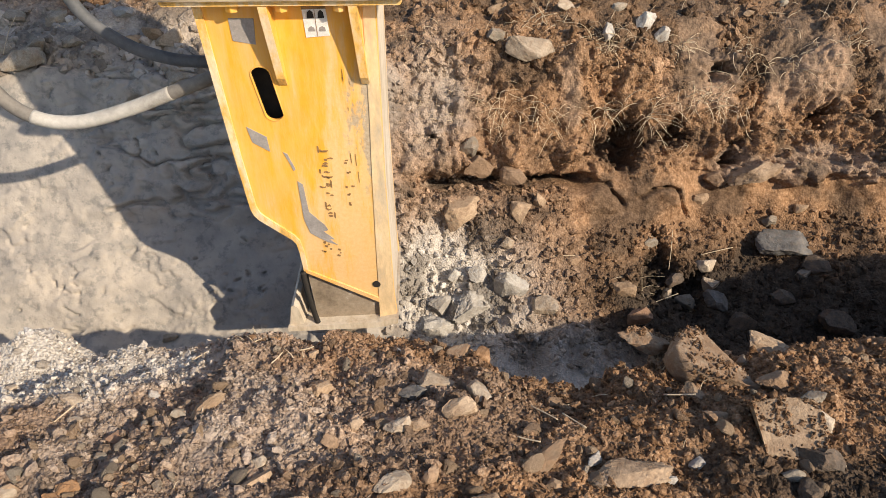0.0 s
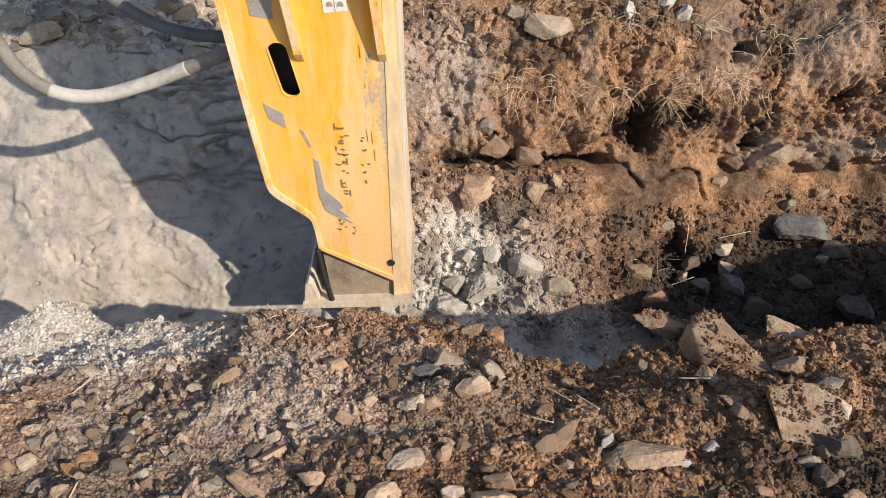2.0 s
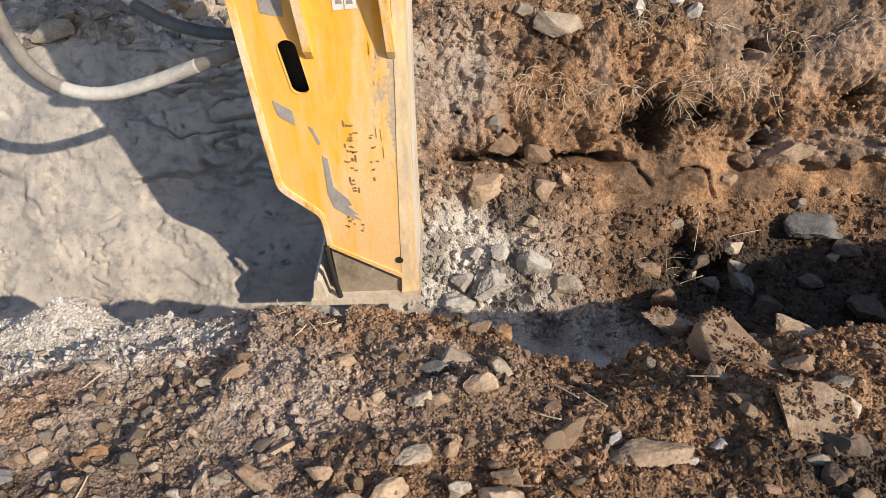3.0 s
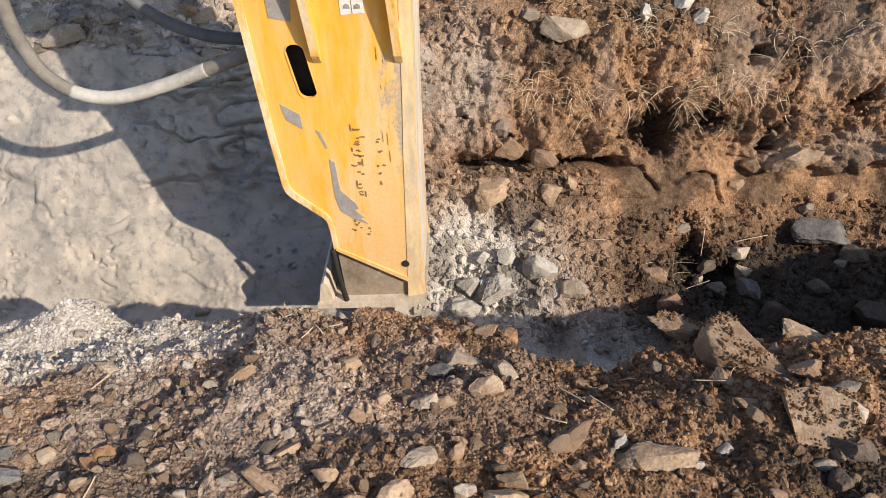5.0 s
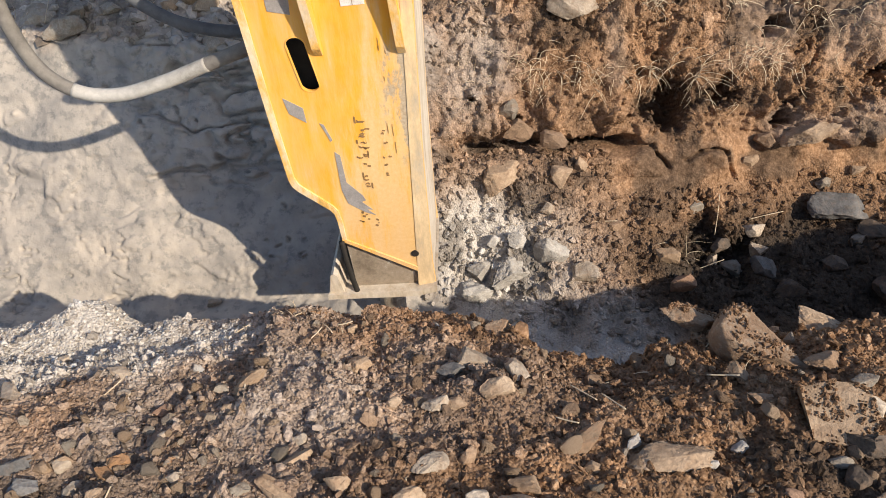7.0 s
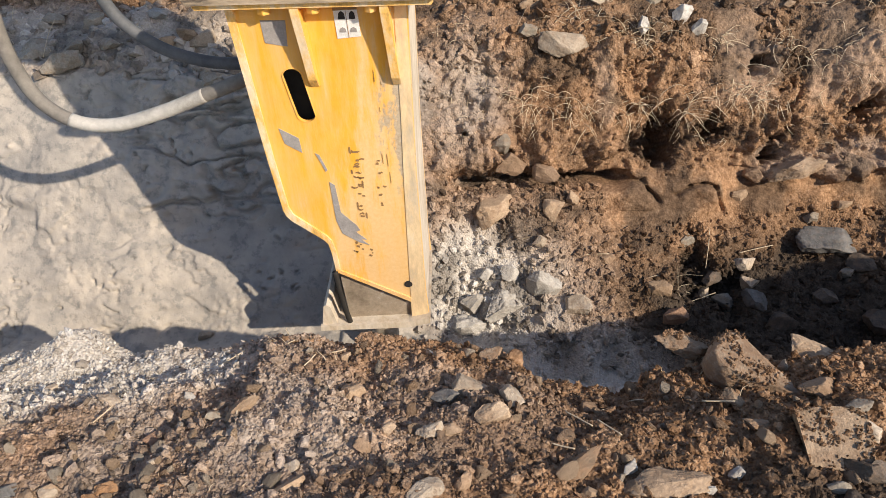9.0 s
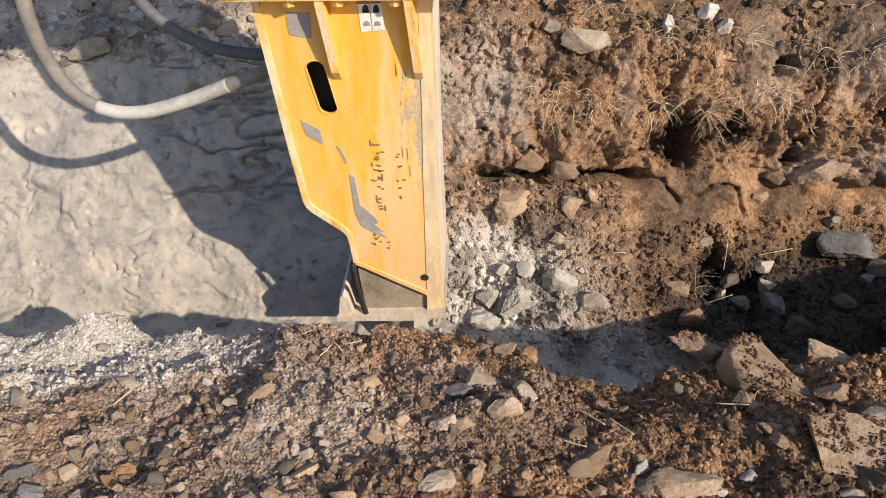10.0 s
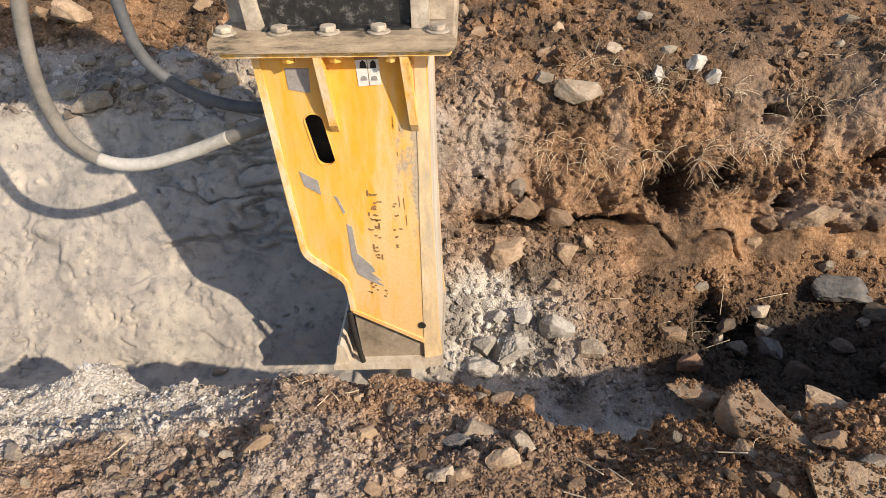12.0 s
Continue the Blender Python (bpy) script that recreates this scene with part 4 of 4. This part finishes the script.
    # lower head in bare steel, its wear plate and the cable strip
    bm = slab([(-0.372, 0.735), (-0.352, 0.44), (-0.088, 0.47), (-0.088, 0.572)], Y + 0.016, Y + 0.40)
    part("lower_head", bm, M_HEAD, top, "dusty bare steel head, darkened for shade, below the painted plate", bevel=0.006)
    part("wear_plate", slab([(-0.474, 0.450), (-0.476, 0.425), (-0.10, 0.437), (-0.012, 0.460), (-0.008, 0.488), (-0.10, 0.468)], Y - 0.035, Y + 0.47), M_SIDE, top, "scuffed steel plate round the chisel", bevel=0.010)
    # pale colour stands for the light that falls on the tab
    part("corner_tab", slab([(-0.452, 0.55), (-0.440, 0.558), (-0.424, 0.545), (-0.405, 0.455), (-0.468, 0.448)], Y - 0.02, Y + 0.35), M_SIDE, top, "dusty steel tab beside the head, painted pale as lit", bevel=0.006)
    part("grease_line", pipe(glide([(-0.382, Y - 0.012, 0.728), (-0.374, Y - 0.014, 0.62), (-0.362, Y - 0.012, 0.52), (-0.350, Y - 0.012, 0.448)]), 0.012, 10), M_BLACK, top, "black grease line", smooth=True)
    # flat black disc stands for a hole's shade; nothing is recessed
    part("plate_bolt", rod((-0.092, Y - 0.004, 0.650), (-0.092, Y + 0.02, 0.650), 0.016, sides=16), M_BLACK, plate, "black disc painted for the shade in a bolt hole")
    # chisel
    part("chisel", rod((-0.235, Y + 0.2, 0.46), (-0.235, Y + 0.2, 0.10), 0.065, 0.06, sides=28), M_STEEL, top, "worn round steel chisel", bevel=0.004, smooth=True)
    # top flange, gussets and nuts
    part("top_flange", slab([(-0.667, 1.814), (-0.672, 1.806), (-0.664, 1.797), (0.046, 1.797), (0.052, 1.806), (0.048, 1.814)], 2.030, 2.60), M_EDGE, top, "worn yellow flange plate under the bracket", bevel=0.004)
    for gx in (-0.369, -0.098):
        bm = bmesh.new()
        th = 0.028
        pts = [(2.036, 1.796), (2.036, 1.775), (2.075, 1.55), (2.101, 1.515), (2.101, 1.796)]
        a = [bm.verts.new((gx - th / 2 + 0.07 * (1.796 - z), yy, z)) for yy, z in pts]
        b = [bm.verts.new((gx + th / 2 + 0.07 * (1.796 - z), yy, z)) for yy, z in pts]
        bm.faces.new(a)
        bm.faces.new(b[::-1])
        for i in range(5):
            j = (i + 1) % 5
            bm.faces.new((a[j], a[i], b[i], b[j]))
        part("gusset", bm, M_YELLOW, top, bevel=0.004)
        bm = bmesh.new()
        strip = [(2.0365, 1.794), (2.0365, 1.775), (2.0755, 1.55), (2.0995, 1.518)]
        rows = [[bm.verts.new((gx + side * 0.013 + 0.07 * (1.796 - z), yy - lift, z)) for side, lift in ((-1, 0.0), (-1, 0.004), (1, 0.004), (1, 0.0))] for yy, z in strip]
        for a, b in zip(rows, rows[1:]):
            for k in range(3):
                bm.faces.new((a[k], a[k + 1], b[k + 1], b[k]))
        part("gusset_edge", bm, M_EDGE, top, "pale worn edge of the gusset")
    for nx in (-0.465, -0.315, -0.140):
        part("flange_nut", rod((nx, 2.062, 1.797), (nx, 2.062, 1.772), 0.021, sides=6), M_YELLOW, top, bevel=0.003)
    # marks on the plate
    def tag_slab(name, outline, material, label="", lift=0.0025):
        return part(name, slab(outline, Y - lift, Y + 0.001), material, plate, label)

    tag_slab("bare_patch", [(-0.493, 1.740), (-0.490, 1.668), (-0.420, 1.655), (-0.414, 1.738)], M_PATCH, "grey square patch where a sticker came off")
    tag_slab("bare_patch", [(-0.500, 1.366), (-0.488, 1.306), (-0.432, 1.268), (-0.436, 1.326)], M_PATCH, "grey patch of bare primer")
    tag_slab("bare_patch", [(-0.352, 1.145), (-0.334, 1.130), (-0.326, 1.01), (-0.272, 0.948), (-0.262, 0.925), (-0.280, 0.918), (-0.240, 0.880), (-0.262, 0.882), (-0.232, 0.853), (-0.270, 0.868), (-0.331, 0.912), (-0.348, 0.975)], M_PATCH, "grey pointed patch of bare primer")
    tag_slab("bare_patch", [(-0.388, 1.265), (-0.374, 1.258), (-0.352, 1.195), (-0.360, 1.188), (-0.372, 1.225)], M_PATCH, "narrow chip in the paint")
    sticker = tag_slab("warning_label", [(-0.262, 1.778), (-0.257, 1.676), (-0.182, 1.682), (-0.188, 1.780)], M_WHITE, "white warning label with dark pictograms")
    part("label_frame", slab([(-0.263, 1.7795), (-0.2622, 1.765), (-0.1865, 1.767), (-0.187, 1.7815)], Y - 0.0042, Y - 0.0026), M_INK, sticker, "dark red header strip")
    for bx, bz, bw, bh in ((-0.248, 1.738, 0.022, 0.026), (-0.214, 1.738, 0.020, 0.026), (-0.248, 1.697, 0.022, 0.016), (-0.214, 1.697, 0.022, 0.016)):
        rim = [(bx, bz), (bx + bw, bz), (bx + bw * 0.9, bz + bh * 0.7), (bx + bw * 0.5, bz + bh), (bx + bw * 0.1, bz + bh * 0.7)]
        part("pictogram", slab(rim, Y - 0.0045, Y - 0.002), M_BLACK if bz > 1.72 else M_PATCH, sticker)
    part("label_rule", slab([(-0.2245, 1.778), (-0.2205, 1.68), (-0.2190, 1.68), (-0.2230, 1.778)], Y - 0.004, Y - 0.002), M_INK, sticker)
    # remains of large lettering, running down the plate, too worn to read
    g = random.Random(8)

    def fleck(x, z, w, h, lean):
        rim = [(x, z), (x + w * 0.6, z + lean), (x + w, z + lean * 0.4 - h * 0.2), (x + w * 0.9, z + lean * 0.4 - h), (x + w * 0.4, z + lean - h * 0.9), (x - w * 0.05, z - h * 0.8)]
        tag_slab("worn_mark", rim, M_INK)

    for letter in range(7):
        z = 1.288 - letter * 0.047
        x = -0.268 + 0.006 * math.sin(letter * 1.7)
        for stroke in range(g.choice((3, 4, 5)) if letter < 4 else 2):
            fleck(x + g.uniform(0, 0.028), z - g.uniform(0, 0.034), g.uniform(0.010, 0.026), g.uniform(0.004, 0.008), g.uniform(-0.008, 0.008))
        if letter % 3 != 1:
            xx = x + g.choice((0.002, 0.040))
            fleck(xx, z, 0.0055, g.uniform(0.018, 0.032), 0.0)
        if 0 < letter < 6:
            for _ in range(2):
                fleck(-0.178 + g.uniform(0, 0.022), z - g.uniform(0, 0.03), g.uniform(0.006, 0.012), g.uniform(0.004, 0.008), g.uniform(-0.003, 0.003))
    for _ in range(26):
        x, z = g.uniform(-0.30, -0.15), g.uniform(0.80, 0.95)
        if x > -0.36 + (0.98 - z) * 0.9:
            continue
        w = g.uniform(0.004, 0.012)
        tag_slab("paint_chip", [(x, z), (x + w, z - w * 0.3), (x + w * 0.7, z - w), (x - w * 0.2, z - w * 0.5)], M_INK)
    for _ in range(7):
        z = g.uniform(1.15, 1.62)
        x = -0.145 + g.uniform(-0.012, 0.012) + 0.02 * (1.5 - z)
        h = g.uniform(0.01, 0.05)
        tag_slab("scratch", [(x, z), (x + 0.0010, z), (x + 0.0030, z - h), (x + 0.002, z - h)], M_INK)
    # mounting bracket bolted on top
    bracket = part("mounting_bracket", slab([(-0.692, 1.858), (-0.696, 1.838), (-0.680, 1.8165), (0.056, 1.8165), (0.068, 1.838), (0.064, 1.858), (0.054, 1.868), (-0.680, 1.868)], 2.012, 2.61), M_FLANGE, top, "heavy worn steel base plate of the bracket", bevel=0.012)
    for bx in (-0.645, -0.475, -0.325, -0.170, 0.010):
        bolt(bx, 2.045, 1.868, bracket, "bracket_bolt", 0.027, 0.024, M_STEEL, "dusty hexagon bolt")
        bolt(bx, 2.56, 1.868, bracket, "bracket_bolt", 0.027, 0.024, M_STEEL, "dusty hexagon bolt")
    part("front_panel", slab([(-0.545, 1.869), (-0.545, 2.30), (-0.075, 2.30), (-0.075, 1.869)], 2.108, 2.135), M_DARK, bracket, "greasy black panel between the bracket's plates", bevel=0.004)
    part("panel_foot", slab([(-0.535, 1.869), (-0.533, 1.876), (-0.080, 1.876), (-0.078, 1.869)], 2.062, 2.107), M_DARK, bracket, bevel=0.002)
    part("web_plate", slab([(-0.585, 1.869), (-0.60, 2.05), (-0.57, 2.30), (-0.548, 2.30), (-0.566, 2.05), (-0.535, 1.869)], 2.075, 2.50), M_STEEL, bracket, bevel=0.006)
    part("web_plate", slab([(-0.072, 1.869), (-0.072, 2.30), (-0.030, 2.30), (-0.020, 1.869)], 2.075, 2.50), M_STEEL, bracket, bevel=0.006)
    for y0 in (2.17, 2.42):
        part("ear_plate", slab([(-0.660, 1.869), (-0.700, 2.25), (-0.60, 2.52), (-0.20, 2.62), (0.02, 2.40), (0.05, 2.1), (0.030, 1.869)], y0, y0 + 0.045), M_STEEL, bracket, bevel=0.008)
    for px, pz in ((-0.48, 2.36), (-0.12, 2.42)):
        part("pin", rod((px, 2.12, pz), (px, 2.52, pz), 0.05, sides=24), M_STEEL, bracket, bevel=0.004)
    return top


breaker()


def hose(name, points, r, sleeve, label, rubber):
    line = glide(points, 14)
    ob = part(name, pipe(line, r, 16), rubber, smooth=True)
    tagged(ob, label, "hose", "hydraulic hoses")
    # added paler skin paints dust and sunlight on the bend
    if sleeve:
        i, j = (int(len(line) * s) for s in sleeve)
        part("sleeve", pipe(line[i:j], r * 1.012, 16), M_LIT_BEND, ob, "dusty lower bend with its sunlight in the colour", smooth=True)
    end = line[-1]
    part("coupling", rod(line[-3], end + (end - line[-3]).normalized() * 0.02, r * 1.3, sides=12), M_STEEL, ob, bevel=0.002)
    return ob


hose("hydraulic_hose", [(-1.10, 2.36, 2.75), (-1.32, 2.30, 2.25), (-1.395, 2.27, 1.95), (-1.425, 2.25, 1.72), (-1.425, 2.25, 1.56), (-1.385, 2.25, 1.42), (-1.285, 2.25, 1.335), (-1.142, 2.25, 1.318),
                        (-0.955, 2.25, 1.365), (-0.794, 2.25, 1.423), (-0.637, 2.25, 1.48), (-0.560, 2.27, 1.50)], 0.0255, (0.53, 0.83), "thick grey hydraulic hose, its lower bend whitened for dust and sun", M_RUBBER)
hose("hydraulic_hose", [(-0.95, 2.42, 2.75), (-1.10, 2.38, 2.2), (-1.112, 2.36, 1.95), (-1.098, 2.35, 1.79), (-1.066, 2.35, 1.69), (-0.998, 2.35, 1.612), (-0.903, 2.35, 1.550), (-0.785, 2.35, 1.512),
                        (-0.670, 2.35, 1.500), (-0.560, 2.35, 1.497)], 0.0225, None, "slim blue-grey hydraulic hose into the breaker", M_RUBBER_BLUE)


def arm():
    top = new("excavator_arm")
    tagged(top, "worn yellow excavator arm carrying the breaker over the trench", "excavator arm")
    part("beam", slab([(-0.55, 2.32), (-0.30, 2.62), (-1.2, 3.05), (-4.6, 4.30), (-4.9, 3.95), (-3.0, 2.95), (-1.3, 2.22), (-0.75, 2.14)], 2.22, 2.415), M_YELLOW, top, bevel=0.01)
    part("link", slab([(-0.16, 2.36), (-0.08, 2.44), (-0.95, 3.30), (-1.06, 3.22)], 2.225, 2.41), M_STEEL, top, bevel=0.01)
    part("ram", rod((-0.95, 2.32, 3.25), (-2.9, 2.32, 3.95), 0.055), M_STEEL, top)
    part("ram_tube", rod((-2.4, 2.32, 3.77), (-4.3, 2.32, 4.42), 0.085), M_YELLOW, top)
    return top


arm()


# ---------- dry grass ----------
grass_verts, grass_faces = [], []


def strands(roots, rng, length, width, droop, spread):
    """Adds thin bent three-sided stalks from the given roots."""
    verts, faces = grass_verts, grass_faces
    for p, n in roots:
        way = Vector(n) * (1 - spread) + Vector((rng.gauss(0, 1), rng.gauss(0, 1), rng.gauss(0, 1))).normalized() * spread
        way.normalize()
        L, w = length * rng.uniform(0.45, 1.25), width * rng.uniform(0.6, 1.2)
        q = Vector(p) - Vector(n) * 0.005
        base = len(verts)
        segs = 6
        bend = Vector((rng.gauss(0, 0.6), rng.gauss(0, 0.2), -droop))
        curl = rng.gauss(0, 0.22)
        for s in range(segs + 1):
            r = w * (1 - 0.75 * s / segs)
            side = way.cross(Vector((0.2, 1, 0.1))).normalized()
            up = side.cross(way)
            for k in range(3):
                verts.append(q + r * (math.cos(k * 2.094) * side + math.sin(k * 2.094) * up))
            q = q + way * (L / segs)
            way = (way + bend * (1.6 / segs) + side * curl * math.sin(s * 1.3)).normalized()
        for s in range(segs):
            for k in range(3):
                a, b = base + s * 3 + k, base + s * 3 + (k + 1) % 3
                faces.append((a, b, b + 3, a + 3))


rng = random.Random(12)


def tuft(x, y, z, count, size, length, droop=0.9):
    roots = []
    for _ in range(count):
        p, n = rest(x + rng.gauss(0, size), y + rng.gauss(0, size * 0.3), z + rng.gauss(0, size * 0.5), 3)
        roots.append((p, n))
    strands(roots, rng, length, 0.0026, droop, 0.62)


tuft(0.62, 3.15, 0.90, 57, 0.10, 0.13)
tuft(0.80, 3.14, 0.86, 23, 0.06, 0.10)
tuft(1.03, 3.42, 1.15, 57, 0.07, 0.14)
tuft(1.12, 3.40, 1.10, 37, 0.06, 0.13)
tuft(1.06, 3.15, 0.88, 37, 0.05, 0.13)
tuft(1.29, 3.14, 0.83, 20, 0.025, 0.17)
tuft(1.60, 3.20, 0.93, 54, 0.09, 0.14)
tuft(1.50, 3.42, 1.15, 23, 0.05, 0.14)
tuft(0.75, 3.50, 1.20, 23, 0.06, 0.14, 0.3)
tuft(0.35, 3.20, 0.98, 13, 0.06, 0.12)
tuft(0.12, 3.10, 0.80, 11, 0.05, 0.09)
tuft(1.18, 2.58, 0.19, 15, 0.04, 0.14, 0.4)
tuft(2.10, 3.30, 1.08, 30, 0.10, 0.11)
tuft(1.82, 3.40, 1.13, 23, 0.08, 0.12)
tuft(-0.42, 1.50, 0.94, 15, 0.05, 0.05, -0.1)
tuft(0.50, 2.72, 0.30, 8, 0.10, 0.11, 0.4)

for _ in range(46):
    tx, tz = rng.uniform(0.1, 2.5), rng.uniform(0.72, 1.3)
    tuft(tx, 3.05 + 0.5 * (tz - 0.6), tz, 4, 0.05, 0.09, 0.7)
for _ in range(60):
    tuft(rng.uniform(-2.6, 2.6), rng.uniform(3.4, 4.2), 1.25, 3, 0.06, 0.08, 0.2)
for _ in range(26):
    tuft(rng.uniform(-1.2, 1.2), rng.uniform(0.75, 1.5), 1.0, 2, 0.05, 0.04, 0.2)

tagged(new("dry_grass", mesh_from("dry_grass", np.array([v[:] for v in grass_verts]), np.array(grass_faces), M_STRAW, True)),
       "dry yellow grass and roots hanging from the earth bank", "dry grass", kind="stuff")


def straw(x, y, z, length, yaw, material=M_STRAW, r=0.0020):
    p, n = rest(x, y, z)
    d = Vector((math.cos(radians(yaw)), math.sin(radians(yaw)), 0))
    d = (d - n * d.dot(n)).normalized()
    q = p + n * 0.012
    line = glide([q - d * length / 2, q + n * length * 0.06, q + d * length / 2 + n * 0.01], 5)
    return tagged(part("straw", pipe(line, r, 6), material, smooth=True), "single dry straw stalk lying on the rubble", "straw", "straw stalks")


straw(-0.455, 1.10, 1.02, 0.10, 100)
straw(0.41, 1.10, 1.02, 0.09, -50)
straw(0.78, 1.13, 1.02, 0.08, -25)
straw(-0.87, 1.18, 0.97, 0.07, 75)
straw(-0.25, 1.42, 0.96, 0.045, 5)
straw(0.47, 1.04, 1.03, 0.08, -55)
straw(-0.60, 1.46, 0.90, 0.09, 25)
straw(0.36, 1.00, 1.04, 0.06, -30)
straw(1.62, 2.72, 0.30, 0.18, 14)
straw(1.30, 2.55, 0.20, 0.15, 22)
straw(1.36, 2.70, 0.32, 0.22, 80)
straw(0.78, 2.70, 0.28, 0.13, 0)
straw(-0.72, 0.80, 1.05, 0.06, 85)
straw(-0.33, 1.36, 0.97, 0.05, 60)
straw(-2.02, 3.50, 1.20, 0.30, 95)


# ---------- small stones that can still be told apart ----------
gen = np.random.default_rng(5)
SHARED = []
for s in range(12):
    v, f = broken(3, 300 + s, 12, 0.05, 0)
    SHARED.append((v, f))


def spots(count, region, seed):
    """Random points of the ground in a stretch (x0, x1, y0, y1, z0, z1), even over its area."""
    g = np.random.default_rng(seed)
    x0, x1, y0, y1, z0, z1 = region
    inside = np.nonzero((FLAT[:, 0] > x0) & (FLAT[:, 0] < x1) & (FLAT[:, 1] > y0) & (FLAT[:, 1] < y1) & (FLAT[:, 2] > z0) & (FLAT[:, 2] < z1))[0]
    grid = GROUND
    du = np.linalg.norm(np.gradient(grid, axis=1), axis=-1).ravel()
    dv = np.linalg.norm(np.gradient(grid, axis=0), axis=-1).ravel()
    area = (du * dv)[inside]
    return g.choice(inside, count, p=area / area.sum()), g


NEAR = (-1.5, 1.5, 0.62, 1.62, 0.7, 1.5)
loose = {}
for k, tint in enumerate(("tan", "brown", "grey", "pale")):
    for s in range(3):
        v, f = SHARED[k * 3 + s]
        loose[k, s] = mesh_from("loose_stone", v, f, M_STONE[tint], True)
picked, g = spots(230, NEAR, 21)
for i in picked:
    x = FLAT[i, 0]
    if x < -0.42 and FLAT[i, 1] > 1.27:
        continue
    k = int(g.choice(4, p=(0.56, 0.20, 0.06, 0.18) if x > -0.5 else (0.48, 0.08, 0.08, 0.36)))
    r = 0.010 + 0.014 * g.random() ** 2
    ob = new("loose_stone", loose[k, int(g.integers(3))])
    ob.matrix_world = Matrix.Translation(Vector(FLAT[i]) + Vector(FLAT_N[i]) * r * 0.35) @ pose(0, 0, 0, *g.uniform(0, 360, 3)) @ Matrix.Diagonal((r * g.uniform(0.9, 1.5), r * g.uniform(0.8, 1.2), r * g.uniform(0.6, 0.9), 1))
    tagged(ob, "small %s stone lying in the near rubble" % ("tan", "brown", "grey", "pale")[k], "stone", "small loose stones")


def crumbs(name, label, points, normals, size, seed, level=1, power=2.5):
    """Uncountable crumbs and pebbles at the given points, as one mesh."""
    g = np.random.default_rng(seed + 1000)
    shapes = [broken(level, 500 + seed + s, 9, 0.0, 0) for s in range(10)]
    verts, faces, start = [], [], 0
    lo, hi = size
    for p, n in zip(points, normals):
        v, f = shapes[int(g.integers(10))]
        r = lo + (hi - lo) * g.random() ** power
        q = g.normal(size=4)
        w, a, b, c = q / np.linalg.norm(q)
        m = np.array([[1 - 2 * (b * b + c * c), 2 * (a * b - c * w), 2 * (a * c + b * w)], [2 * (a * b + c * w), 1 - 2 * (a * a + c * c), 2 * (b * c - a * w)], [2 * (a * c - b * w), 2 * (b * c + a * w), 1 - 2 * (a * a + b * b)]])
        verts.append((v * g.uniform((0.9, 0.75, 0.5), (1.6, 1.1, 0.9)) * r) @ m.T + p + n * r * 0.15)
        faces.append(f + start)
        start += len(v)
    verts = np.concatenate(verts)
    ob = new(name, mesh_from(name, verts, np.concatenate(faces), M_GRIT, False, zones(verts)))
    return tagged(ob, label, "gravel", kind="stuff")


def grit(name, label, count, region, size, seed, level=1, power=2.5):
    """Crumbs and pebbles strewn over a stretch of the ground."""
    picked, g = spots(count, region, seed)
    picked = picked[washed(FLAT[picked]) < 0.35]
    return crumbs(name, label, FLAT[picked], FLAT_N[picked], size, seed, level, power)


def caked(seed):
    """Loose crumbs on the clods of earth and the slabs of the near bank."""
    g = np.random.default_rng(seed)
    points, normals = [], []
    bpy.context.view_layer.update()
    for ob in scene.collection.objects:
        if ob.type != "MESH" or not ob.name.startswith(("rock_slab", "earth_clod")) or ob.location.y > 1.8 or ob.dimensions.x < 0.075:
            continue
        me = ob.data
        co, no = np.empty(len(me.vertices) * 3), np.empty(len(me.vertices) * 3)
        me.vertices.foreach_get("co", co)
        me.vertices.foreach_get("normal", no)
        m = np.array(ob.matrix_world)
        co = co.reshape(-1, 3) @ m[:3, :3].T + m[:3, 3]
        no = no.reshape(-1, 3) @ m[:3, :3].T
        ok = np.nonzero((no[:, 2] > 0.1) & (fractal(co * 16.0, 3, 95) > (-0.05 if ob.name.startswith("rock_slab") else -0.6)))[0]
        if len(ok) < 20:
            continue
        pick = g.choice(ok, min(len(ok), int(60000 * ob.dimensions.x * ob.dimensions.y)))
        points.append(co[pick])
        normals.append(no[pick])
    return crumbs("caked_earth", "brown earth crumbs on the clods and rock slabs", np.concatenate(points), np.concatenate(normals), (0.0018, 0.0075), seed, 1, 2.2)


grit("rubble_gravel", "loose brown gravel and crumbs of earth on the near bank", 9500, NEAR, (0.0035, 0.019), 31, 1, 4.5)
grit("earth_crumbs", "fine dry crumbs of brown earth over the near bank", 34000, NEAR, (0.0022, 0.0068), 36, 1, 2.0)
grit("dusty_gravel", "crushed grey dusty gravel along the trench's near crest", 5000, (-2.2, -0.3, 1.28, 1.72, 0.66, 1.2), (0.0018, 0.0075), 32, 1, 4.0)
grit("talus_gravel", "fallen brown gravel at the foot of the far bank", 4200, (-0.1, 2.7, 2.25, 3.02, 0.0, 0.62), (0.006, 0.024), 33)
grit("bank_gravel", "gravel and stones on the ground above the far bank", 3600, (-3.0, 3.0, 3.28, 4.7, 1.05, 2.0), (0.008, 0.038), 34)
grit("bank_crumbs", "crumbs of earth on the steep far bank", 6500, (-0.1, 2.7, 2.90, 3.45, 0.50, 1.25), (0.003, 0.015), 35, 1, 5.0)
grit("trench_gravel", "dusty broken gravel on the trench floor and its near side", 2600, (-0.6, 2.6, 1.50, 2.32, -0.05, 0.86), (0.006, 0.026), 37, 2)
caked(38)
